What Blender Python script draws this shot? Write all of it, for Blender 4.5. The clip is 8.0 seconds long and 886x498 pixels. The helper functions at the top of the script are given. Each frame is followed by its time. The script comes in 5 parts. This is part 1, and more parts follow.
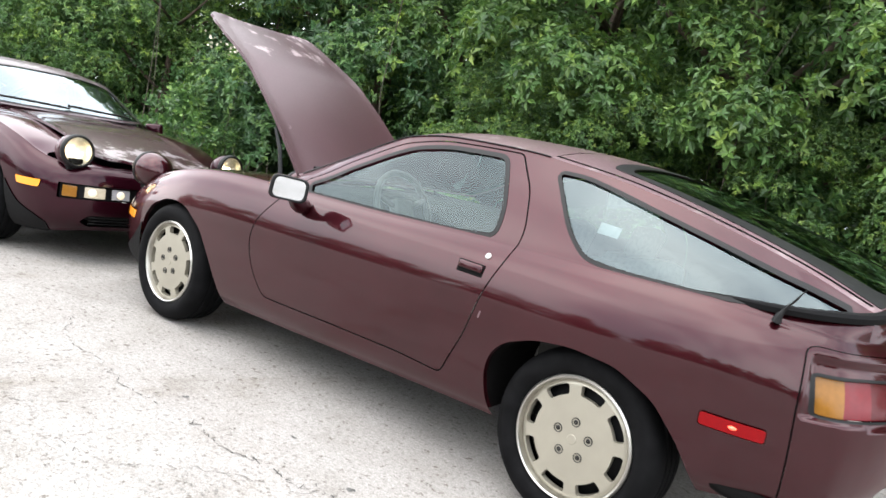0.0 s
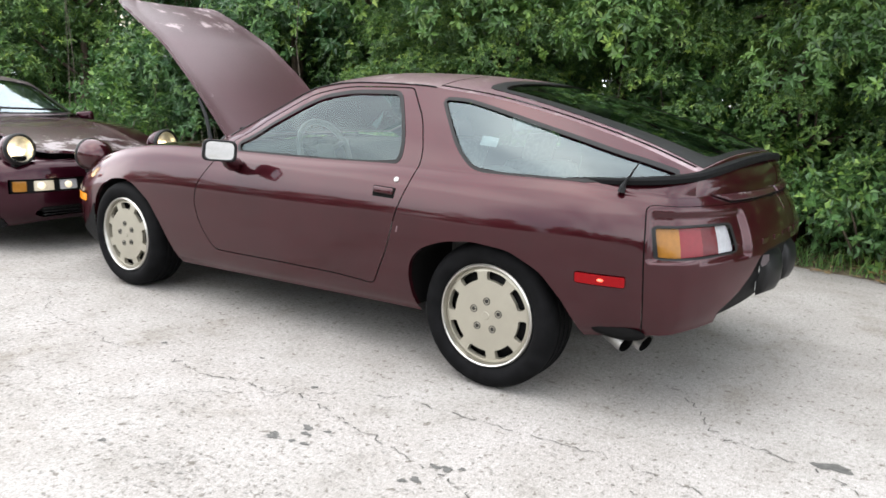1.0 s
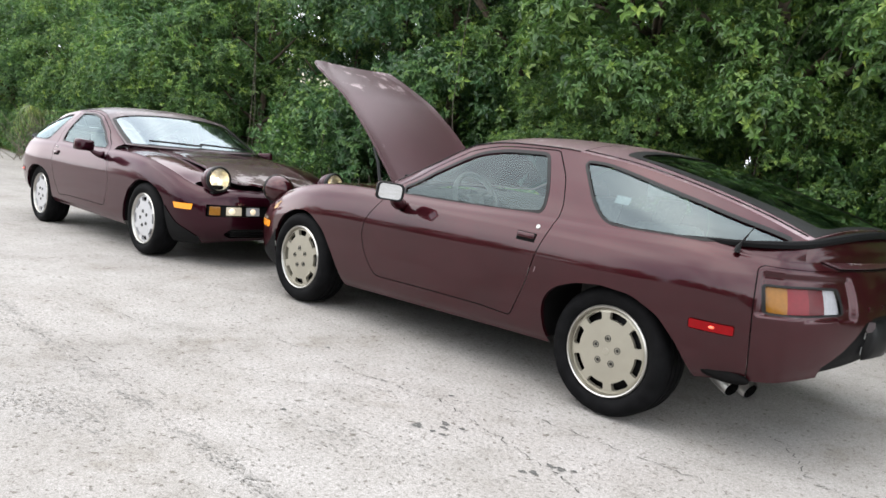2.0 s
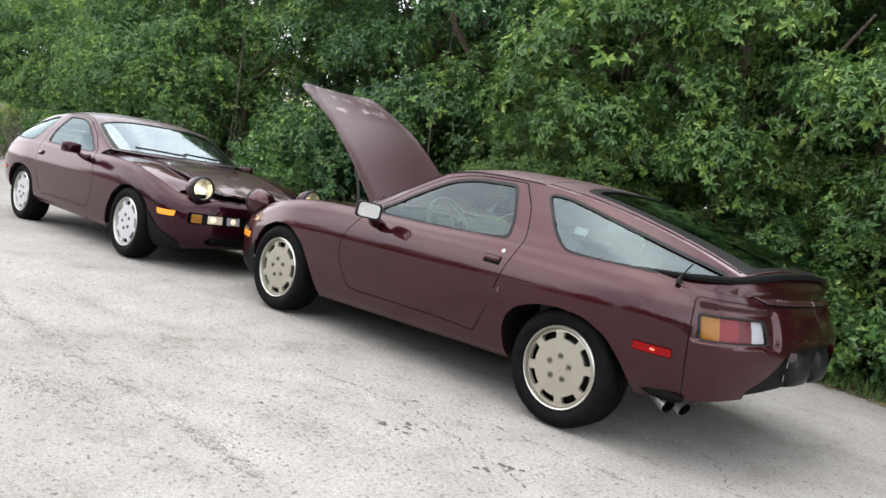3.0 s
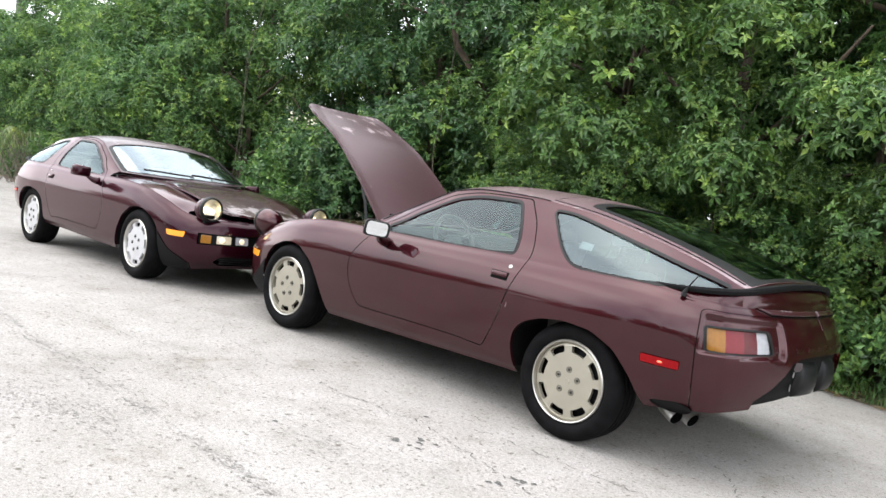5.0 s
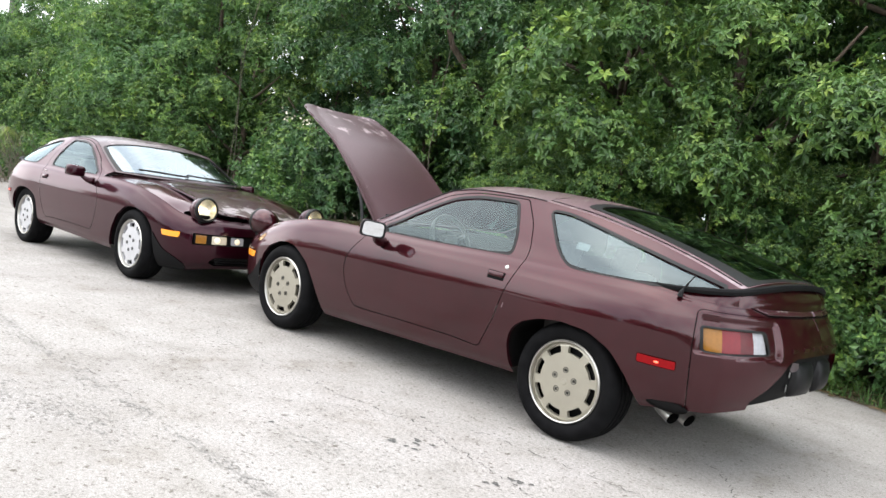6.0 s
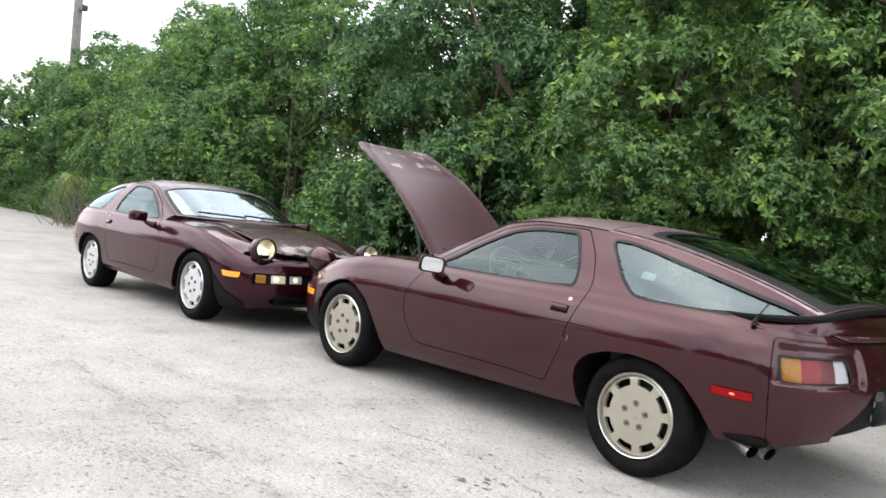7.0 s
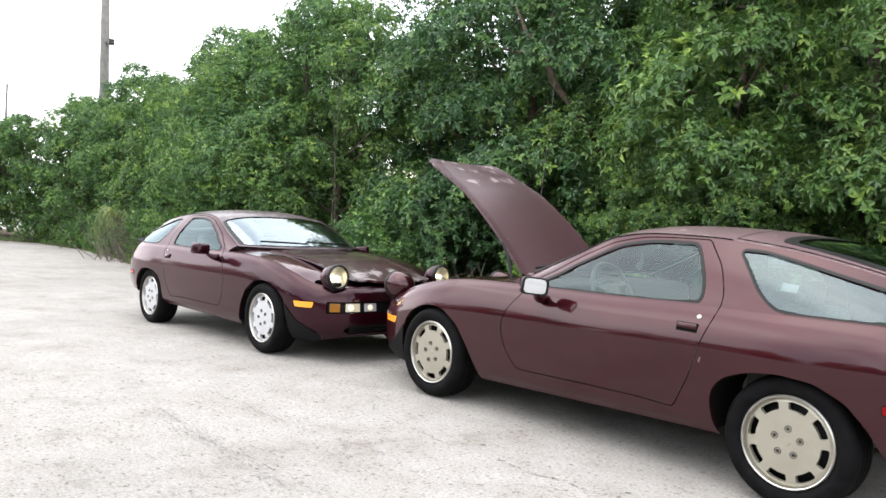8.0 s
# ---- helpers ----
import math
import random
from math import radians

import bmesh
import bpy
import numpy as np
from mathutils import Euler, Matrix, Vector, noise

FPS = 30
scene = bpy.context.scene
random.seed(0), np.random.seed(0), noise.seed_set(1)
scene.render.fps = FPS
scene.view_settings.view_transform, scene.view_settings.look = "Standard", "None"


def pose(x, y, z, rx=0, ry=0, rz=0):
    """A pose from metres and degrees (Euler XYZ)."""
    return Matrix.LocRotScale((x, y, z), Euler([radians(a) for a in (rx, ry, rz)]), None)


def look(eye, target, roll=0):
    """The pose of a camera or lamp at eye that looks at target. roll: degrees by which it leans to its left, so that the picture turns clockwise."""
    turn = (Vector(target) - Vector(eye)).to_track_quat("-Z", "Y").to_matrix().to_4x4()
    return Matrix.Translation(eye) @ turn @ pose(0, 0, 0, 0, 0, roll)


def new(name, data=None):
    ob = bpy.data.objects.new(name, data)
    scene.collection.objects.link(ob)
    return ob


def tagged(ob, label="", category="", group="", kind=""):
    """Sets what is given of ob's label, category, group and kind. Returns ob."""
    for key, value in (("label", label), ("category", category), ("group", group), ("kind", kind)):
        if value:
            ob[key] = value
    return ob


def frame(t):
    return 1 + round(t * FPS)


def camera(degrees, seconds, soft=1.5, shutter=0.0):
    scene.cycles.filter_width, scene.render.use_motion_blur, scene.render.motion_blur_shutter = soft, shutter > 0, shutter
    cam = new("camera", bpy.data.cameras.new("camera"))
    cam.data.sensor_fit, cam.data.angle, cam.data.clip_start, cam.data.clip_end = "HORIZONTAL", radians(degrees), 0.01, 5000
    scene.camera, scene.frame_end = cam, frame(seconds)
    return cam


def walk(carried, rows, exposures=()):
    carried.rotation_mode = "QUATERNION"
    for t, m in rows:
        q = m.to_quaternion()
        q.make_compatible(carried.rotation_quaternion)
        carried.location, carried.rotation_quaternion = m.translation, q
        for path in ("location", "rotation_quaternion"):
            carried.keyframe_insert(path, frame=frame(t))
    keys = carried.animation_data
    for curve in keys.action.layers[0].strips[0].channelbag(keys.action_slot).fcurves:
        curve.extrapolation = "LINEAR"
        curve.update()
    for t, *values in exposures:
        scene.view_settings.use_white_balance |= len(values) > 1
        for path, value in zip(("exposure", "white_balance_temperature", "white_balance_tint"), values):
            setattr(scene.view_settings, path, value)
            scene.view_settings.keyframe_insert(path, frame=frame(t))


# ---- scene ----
cam = camera(60.27, 8.0, shutter=0.2)
# seconds, eye, yaw, pitch, roll
ROWS = [
    (0, 2.336, -3.141, 1.175, 37.82, -7.23, 11.28),
    (0.5, 2.526, -3.312, 1.177, 34.66, -9.03, 9.70),
    (1, 2.802, -3.457, 1.213, 34.24, -11.68, 2.22),
    (1.5, 2.909, -3.757, 1.177, 39.18, -12.75, 1.18),
    (1.7, 2.983, -3.841, 1.173, 43.08, -10.42, 4.05),
    (2.8, 3.310, -4.125, 1.184, 42.96, -5.78, 9.57),
    (3, 3.320, -4.189, 1.170, 41.89, -5.29, 10.11),
    (3.5, 3.341, -4.212, 1.202, 42.77, -2.63, 7.98),
    (4, 3.364, -4.210, 1.191, 42.18, -3.22, 8.85),
    (4.5, 3.355, -4.243, 1.194, 42.48, -4.35, 8.94),
    (6, 3.336, -4.257, 1.192, 41.97, -4.28, 9.06),
    (6.5, 3.327, -4.262, 1.191, 42.38, -4.74, 7.57),
    (7, 3.267, -4.288, 1.214, 45.88, -2.65, 6.90),
    (7.5, 3.038, -4.311, 1.208, 48.07, -1.23, 6.97),
    (8, 2.743, -4.405, 1.240, 47.87, -2.13, 3.40),
]
walk(cam, [(t, pose(x, y, z, 90 + pitch, 0, yaw) @ pose(0, 0, 0, 0, 0, roll)) for t, x, y, z, yaw, pitch, roll in ROWS],
     exposures=[(0.0, 1.56), (0.5, 1.52), (1.0, 1.38), (1.5, 1.18), (3.0, 1.08), (3.5, 1.22), (4.0, 1.34), (4.5, 1.36), (6.5, 1.31), (7.0, 1.23), (7.5, 1.33), (8.0, 1.33)])

# ---- light: bright overcast sky ----
world = bpy.data.worlds.new("overcast_sky")
scene.world = world
world.use_nodes = True
wn, wl = world.node_tree.nodes, world.node_tree.links
SUN_EL, SUN_AZ = radians(66), radians(215)
sky = wn.new("ShaderNodeTexSky")
sky.sky_type, sky.sun_disc = "NISHITA", False
sky.sun_elevation, sky.sun_rotation = SUN_EL, SUN_AZ
sky.dust_density, sky.air_density = 4.0, 1.0
cloud = wn.new("ShaderNodeTexNoise")
cloud.inputs["Scale"].default_value, cloud.inputs["Detail"].default_value = 2.2, 6
ramp = wn.new("ShaderNodeValToRGB")
ramp.color_ramp.elements[0].position, ramp.color_ramp.elements[0].color = 0.36, (7.6, 8.4, 9.6, 1)
ramp.color_ramp.elements[1].position, ramp.color_ramp.elements[1].color = 0.62, (17.8, 18.0, 18.2, 1)
wl.new(cloud.outputs["Fac"], ramp.inputs["Fac"])
veil = wn.new("ShaderNodeMix")
veil.data_type = "RGBA"
veil.inputs["Factor"].default_value = 0.85
wl.new(sky.outputs["Color"], veil.inputs["A"])
wl.new(ramp.outputs["Color"], veil.inputs["B"])
wl.new(veil.outputs["Result"], wn["Background"].inputs["Color"])
wn["Background"].inputs["Strength"].default_value = 0.1

sun = new("sun", bpy.data.lights.new("sun", "SUN"))
sun.data.energy, sun.data.angle, sun.data.color = 0.6, radians(80), (1.0, 0.96, 0.9)
sun.matrix_world = look((0, 0, 0), (-math.sin(SUN_AZ) * math.cos(SUN_EL), -math.cos(SUN_AZ) * math.cos(SUN_EL), -math.sin(SUN_EL)))


# ---- materials ----
def shader(name):
    m = bpy.data.materials.new(name)
    m.use_nodes = True
    return m, m.node_tree.nodes, m.node_tree.links, m.node_tree.nodes["Principled BSDF"]


def noise_node(n, l, scale, detail=4, rough=0.55, space="Object"):
    tc = n.new("ShaderNodeTexCoord")
    t = n.new("ShaderNodeTexNoise")
    t.inputs["Scale"].default_value, t.inputs["Detail"].default_value, t.inputs["Roughness"].default_value = scale, detail, rough
    l.new(tc.outputs[space], t.inputs["Vector"])
    return t


def ramp_node(n, l, source, stops):
    r = n.new("ShaderNodeValToRGB")
    e = r.color_ramp.elements
    while len(e) < len(stops):
        e.new(0.5)
    for k, (p, c) in zip(e, stops):
        k.position, k.color = p, (*c, 1)
    l.new(source, r.inputs["Fac"])
    return r


def bump_node(n, l, source, bsdf, strength, distance=0.01):
    b = n.new("ShaderNodeBump")
    b.inputs["Strength"].default_value, b.inputs["Distance"].default_value = strength, distance
    l.new(source, b.inputs["Height"])
    l.new(b.outputs["Normal"], bsdf.inputs["Normal"])
    return b


def simple(name, color, rough=0.5, metal=0.0, vary=0.15, scale=30.0, bump=0.0, coat=0.0, spec=0.5):
    """A surface with a fine mottling of its colour and gloss."""
    m, n, l, b = shader(name)
    t = noise_node(n, l, scale)
    lo, hi = tuple(c * (1 - vary) for c in color), tuple(min(1, c * (1 + vary)) for c in color)
    r = ramp_node(n, l, t.outputs["Fac"], [(0.3, lo), (0.7, hi)])
    l.new(r.outputs["Color"], b.inputs["Base Color"])
    mr = n.new("ShaderNodeMapRange")
    mr.inputs["To Min"].default_value, mr.inputs["To Max"].default_value = rough * 0.85, min(1, rough * 1.15)
    l.new(t.outputs["Fac"], mr.inputs["Value"])
    l.new(mr.outputs["Result"], b.inputs["Roughness"])
    b.inputs["Metallic"].default_value, b.inputs["Coat Weight"].default_value = metal, coat
    b.inputs["Specular IOR Level"].default_value = spec
    b.inputs["Coat Roughness"].default_value = 0.06
    if bump:
        bump_node(n, l, t.outputs["Fac"], b, bump)
    return m


def paint_material(name, color, dust, coat_ior=1.45):
    """Metallic lacquer: flakes, faint dust film and orange peel under a clear coat."""
    m, n, l, b = shader(name)
    big = noise_node(n, l, 3.0, 5)
    flake = noise_node(n, l, 900.0, 1)
    r = ramp_node(n, l, big.outputs["Fac"], [(0.3, tuple(c * 0.88 for c in color)), (0.7, tuple(c * 1.15 for c in color))])
    fl = n.new("ShaderNodeMix")
    fl.data_type, fl.blend_type = "RGBA", "MULTIPLY"
    fl.inputs["Factor"].default_value = 0.35
    fr = ramp_node(n, l, flake.outputs["Fac"], [(0.35, (0.6, 0.6, 0.6)), (0.65, (1, 1, 1))])
    l.new(r.outputs["Color"], fl.inputs["A"])
    l.new(fr.outputs["Color"], fl.inputs["B"])
    l.new(fl.outputs["Result"], b.inputs["Base Color"])
    b.inputs["Metallic"].default_value = 0.6
    b.inputs["Roughness"].default_value = 0.32
    b.inputs["Coat Weight"].default_value = 1.0
    b.inputs["Coat IOR"].default_value = coat_ior
    b.inputs["Specular Tint"].default_value = (0.85, 0.58, 0.62, 1)
    b.inputs["Specular IOR Level"].default_value = 0.05
    mr = n.new("ShaderNodeMapRange")
    mr.inputs["To Min"].default_value, mr.inputs["To Max"].default_value = 0.045, 0.045 + dust
    l.new(big.outputs["Fac"], mr.inputs["Value"])
    l.new(mr.outputs["Result"], b.inputs["Coat Roughness"])
    peel = noise_node(n, l, 160.0, 2)
    bump_node(n, l, peel.outputs["Fac"], b, 0.02, 0.004)
    return m


def glass_material(name, tint, gloss_rough=0.012, ior=1.8, sheen=(0.84, 0.95, 1.0)):
    m = bpy.data.materials.new(name)
    m.use_nodes = True
    n, l = m.node_tree.nodes, m.node_tree.links
    n.remove(n["Principled BSDF"])
    tr, gl, mx, fr = n.new("ShaderNodeBsdfTransparent"), n.new("ShaderNodeBsdfGlossy"), n.new("ShaderNodeMixShader"), n.new("ShaderNodeFresnel")
    tr.inputs["Color"].default_value = (*tint, 1)
    gl.inputs["Roughness"].default_value = gloss_rough
    gl.inputs["Color"].default_value = (*sheen, 1)
    fr.inputs["IOR"].default_value = ior
    l.new(fr.outputs["Fac"], mx.inputs["Fac"])
    l.new(tr.outputs["BSDF"], mx.inputs[1])
    l.new(gl.outputs["BSDF"], mx.inputs[2])
    l.new(mx.outputs["Shader"], n["Material Output"].inputs["Surface"])
    return m


def lens_material(name, color, emit=0.0, trans=0.0, glow=None, coat=0.6):
    m, n, l, b = shader(name)
    t = noise_node(n, l, 60, 2)
    r = ramp_node(n, l, t.outputs["Fac"], [(0.3, tuple(c * 0.85 for c in color)), (0.7, color)])
    l.new(r.outputs["Color"], b.inputs["Base Color"])
    b.inputs["Roughness"].default_value = 0.12
    b.inputs["Coat Weight"].default_value = coat
    b.inputs["Specular IOR Level"].default_value = 0.5 * min(1, coat + .2)
    b.inputs["Transmission Weight"].default_value = trans
    if emit:
        b.inputs["Emission Color"].default_value = (*(glow or color), 1)
        b.inputs["Emission Strength"].default_value = emit
    w = n.new("ShaderNodeTexWave")
    w.inputs["Scale"].default_value = 120
    tc = n.new("ShaderNodeTexCoord")
    l.new(tc.outputs["Object"], w.inputs["Vector"])
    bump_node(n, l, w.outputs["Fac"], b, 0.15, 0.002)
    return m


def faded_material(name, color, peel, coat=0.35, coat_rough=0.3, start=0.585, front=0.0):
    """Oxidised lacquer: dull, paler, with bare patches where the clear coat has come off."""
    m, n, l, b = shader(name)
    big, small, patch = noise_node(n, l, 2.0, 5), noise_node(n, l, 70, 4), noise_node(n, l, 7.0, 6, .65)
    r = ramp_node(n, l, big.outputs["Fac"], [(0.3, tuple(c * 0.9 for c in color)), (0.7, tuple(c * 1.12 for c in color))])
    spread = patch.outputs["Fac"]
    if front:
        # pale patches spread along the leading edge, for lost lacquer and mirrored sky
        tc, sx, mg, ad = n.new("ShaderNodeTexCoord"), n.new("ShaderNodeSeparateXYZ"), n.new("ShaderNodeMapRange"), n.new("ShaderNodeMath")
        l.new(tc.outputs["Object"], sx.inputs["Vector"])
        l.new(sx.outputs["X"], mg.inputs["Value"])
        for key, val in (("From Min", -1.5), ("From Max", -1.85), ("To Min", 0.0), ("To Max", front)):
            mg.inputs[key].default_value = val
        l.new(spread, ad.inputs[0])
        l.new(mg.outputs["Result"], ad.inputs[1])
        spread = ad.outputs["Value"]
    mask = ramp_node(n, l, spread, [(start, (0, 0, 0)), (start + .08, (1, 1, 1))])
    mx = n.new("ShaderNodeMix")
    mx.data_type = "RGBA"
    l.new(mask.outputs["Color"], mx.inputs["Factor"])
    l.new(r.outputs["Color"], mx.inputs["A"])
    mx.inputs["B"].default_value = (*peel, 1)
    l.new(mx.outputs["Result"], b.inputs["Base Color"])
    mr = n.new("ShaderNodeMapRange")
    mr.inputs["To Min"].default_value, mr.inputs["To Max"].default_value = .30, .48
    l.new(small.outputs["Fac"], mr.inputs["Value"])
    l.new(mr.outputs["Result"], b.inputs["Roughness"])
    b.inputs["Metallic"].default_value = 0.35
    b.inputs["Coat Weight"].default_value = coat
    b.inputs["Coat Roughness"].default_value = coat_rough
    bump_node(n, l, small.outputs["Fac"], b, 0.03, 0.003)
    return m


PAINT = paint_material("burgundy_metallic_paint", (0.040, 0.0056, 0.0090), 0.05)
PAINT_DEEP = paint_material("deep_burgundy_metallic_paint", (0.026, 0.0030, 0.0080), 0.04, 1.33)
# pale front patches: peeled lacquer and mirrored sky, both put into the colour
PEEL_GLINT = faded_material("peeling_lacquer_with_sky_glints", (0.045, 0.006, 0.012), (0.42, 0.36, 0.38), 1.0, 0.05, 0.62, front=0.13)
FADED_DEEP = faded_material("dulled_burgundy_paint", (0.058, 0.029, 0.036), (0.20, 0.15, 0.16), 0.5, 0.2)
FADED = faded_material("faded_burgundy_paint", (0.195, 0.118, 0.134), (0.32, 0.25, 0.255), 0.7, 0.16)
HOOD_PAINT = faded_material("worn_burgundy_bonnet_paint", (0.066, 0.027, 0.034), (0.36, 0.28, 0.29), start=0.66, front=0.11)
CAP = simple("pale_grey_cap", (0.15, 0.118, 0.128), 0.4, vary=0.1, coat=0.5)
BLACK = simple("black_rubber_trim", (0.006, 0.006, 0.0065), 0.45, vary=0.3, spec=0.25)
MATT = simple("matt_black_plastic", (0.004, 0.004, 0.0045), 0.6, vary=0.3, bump=0.1, scale=200, spec=0.13)
# near-black: the shade in shut lines, wells and recesses is put into the colour
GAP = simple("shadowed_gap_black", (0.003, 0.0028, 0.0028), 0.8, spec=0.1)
TYRE = simple("tyre_rubber", (0.0055, 0.0055, 0.006), 0.7, vary=0.4, scale=18, bump=0.15, spec=0.06)
RIM_GOLD = simple("champagne_alloy", (0.36, 0.335, 0.275), 0.38, metal=0.5, vary=0.06, scale=8, coat=0.2)
RIM_SILVER = simple("silver_alloy", (0.55, 0.55, 0.57), 0.35, metal=0.35, vary=0.06, scale=8, coat=0.2)
POLISHED = simple("polished_alloy", (0.52, 0.505, 0.47), 0.33, metal=1.0, vary=0.05)
STEEL = simple("dark_bolt_steel", (0.035, 0.034, 0.032), 0.35, metal=0.7)
EXHAUST = simple("stainless_exhaust", (0.46, 0.45, 0.43), 0.35, metal=0.9, vary=0.3, scale=14)
GLASS = glass_material("tinted_window_glass", (0.66, 0.80, 0.78), ior=1.62, sheen=(0.80, 0.95, 0.98))
QUARTER_GLASS = glass_material("quarter_window_glass", (0.56, 0.70, 0.72), ior=1.85, sheen=(0.80, 0.95, 1.0))
SCREEN = glass_material("windscreen_glass", (0.72, 0.80, 0.80), 0.012, 3.3)
HATCH_GLASS = glass_material("dark_hatch_glass", (0.45, 0.53, 0.50), ior=2.3)
MIRROR = simple("mirror_glass", (0.74, 0.77, 0.80), 0.02, metal=1.0, vary=0.01)
AMBER = lens_material("amber_lens", (0.24, 0.105, 0.018), coat=0.2)
AMBER_LIT = lens_material("lit_amber_lens", (0.6, 0.2, 0.015), 0.28, glow=(1.0, 0.36, 0.03))
RED = lens_material("red_lens", (0.16, 0.010, 0.016), coat=0.2)
RED_DARK = lens_material("dark_red_lens", (0.085, 0.006, 0.009), coat=0.2)
RED_LIT = lens_material("lit_red_marker", (0.16, 0.003, 0.005), 0.045, glow=(1.0, 0.008, 0.015), coat=0.05)
CLEAR = lens_material("clear_lens", (0.33, 0.33, 0.35))
LAMP_LIT = lens_material("lit_bulb", (0.9, 0.8, 0.6), 3.5, glow=(1.0, 0.80, 0.48))
FOG_LIT = lens_material("lit_fog_lamp_glass", (0.36, 0.33, 0.27), 0.10, glow=(1.0, 0.8, 0.5))
BULB_SOFT = lens_material("soft_lit_bulb", (0.7, 0.62, 0.5), 0.28, glow=(1.0, 0.80, 0.52))
LEATHER = simple("grey_leather", (0.30, 0.29, 0.28), 0.5, vary=0.2, scale=60, bump=0.1)
# lighter grey carries the steering rim's highlight in the colour
WHEEL_GRIP = simple("highlit_grey_wheel_leather", (0.16, 0.16, 0.155), 0.4, vary=0.2)
CABIN = simple("dark_cabin_trim", (0.06, 0.058, 0.055), 0.7, vary=0.3)
REFLECTOR = simple("lamp_reflector", (0.88, 0.85, 0.79), 0.32, metal=1.0, vary=0.15, scale=40, bump=0.3)
LAMP_GLASS = glass_material("lamp_glass", (0.95, 0.95, 0.93), 0.03, 1.45)
PALE_PATCH = simple("pale_matt_patch", (0.36, 0.36, 0.35), 0.7)
MARKER_BULB = lens_material("lit_marker_bulb", (0.8, 0.1, 0.05), 0.8, glow=(1.0, 0.12, 0.06))


# ---- mesh helpers ----
def part(name, bm, material, parent, label="", smooth=False):
    """Links a bmesh as one mesh object under a thing or a part."""
    me = bpy.data.meshes.new(name)
    bm.to_mesh(me)
    bm.free()
    return part_mesh(name, me, material, parent, label, smooth)


def part_mesh(name, me, material, parent, label="", smooth=False):
    ob = new(name, me)
    if material is not None and not me.materials:
        me.materials.append(material)
    if smooth:
        me.polygons.foreach_set("use_smooth", [True] * len(me.polygons))
    ob.parent = parent
    if label:
        tagged(ob, label)
    return ob


def interp(points):
    """A smooth monotone curve through (x, y) points."""
    xs, ys = np.array([p[0] for p in points], float), np.array([p[1] for p in points], float)
    h, d = np.diff(xs), np.diff(ys) / np.diff(xs)
    m = np.r_[d[0], (d[1:] + d[:-1]) / 2, d[-1]]
    m[1:-1][d[1:] * d[:-1] <= 0] = 0

    def f(x):
        x = min(max(x, xs[0]), xs[-1])
        k = min(max(int(np.searchsorted(xs, x)) - 1, 0), len(h) - 1)
        t = (x - xs[k]) / h[k]
        return float((1 + 2 * t) * (1 - t) ** 2 * ys[k] + t * (1 - t) ** 2 * h[k] * m[k] + t * t * (3 - 2 * t) * ys[k + 1] + t * t * (t - 1) * h[k] * m[k + 1])
    return f


def spline(points):
    """A Catmull-Rom curve through points of any dimension, over the index."""
    pts = [np.array(p, float) for p in points]

    def f(u):
        u = min(max(u, 0.0), len(pts) - 1.0)
        k = min(int(u), len(pts) - 2)
        t = u - k
        b, c = pts[k], pts[k + 1]
        a = pts[k - 1] if k else 2 * b - c
        d = pts[k + 2] if k + 2 < len(pts) else 2 * c - b
        return 0.5 * (2 * b + (c - a) * t + (2 * a - 5 * b + 4 * c - d) * t * t + (3 * b - a - 3 * c + d) * t ** 3)
    return f


def rounded(points, radius, steps=4):
    """A closed outline with its corners rounded."""
    out, n = [], len(points)
    for i in range(n):
        p, a, b = np.array(points[i], float), np.array(points[i - 1], float), np.array(points[(i + 1) % n], float)
        r = radius[i] if isinstance(radius, (list, tuple)) else radius
        da, db = a - p, b - p
        la, lb = np.linalg.norm(da), np.linalg.norm(db)
        r = min(r, la * 0.49, lb * 0.49)
        s, e = p + da / la * r, p + db / lb * r
        for k in range(steps + 1):
            t = k / steps
            out.append(tuple((1 - t) ** 2 * s + 2 * t * (1 - t) * p + t * t * e))
    return out


def grown(points, d):
    """The outline moved outwards by d (inwards where d is negative)."""
    p = np.array(points, float)
    area = np.sum(p[:, 0] * np.roll(p[:, 1], -1) - np.roll(p[:, 0], -1) * p[:, 1])
    t = np.roll(p, -1, 0) - np.roll(p, 1, 0)
    t /= np.linalg.norm(t, axis=1)[:, None] + 1e-12
    n = np.stack([t[:, 1], -t[:, 0]], 1) * np.sign(area)
    return [tuple(q) for q in p + n * d]


def inside(p, poly):
    x, y = p
    odd, j = False, len(poly) - 1
    for i in range(len(poly)):
        (xi, yi), (xj, yj) = poly[i], poly[j]
        if (yi > y) != (yj > y) and x < (xj - xi) * (y - yi) / (yj - yi) + xi:
            odd = not odd
        j = i
    return odd


def flat_grid(us, vs):
    bm = bmesh.new()
    vv = [[bm.verts.new((u, v, 0)) for v in vs] for u in us]
    for i in range(len(us) - 1):
        for j in range(len(vs) - 1):
            bm.faces.new((vv[i][j], vv[i + 1][j], vv[i + 1][j + 1], vv[i][j + 1]))
    return bm


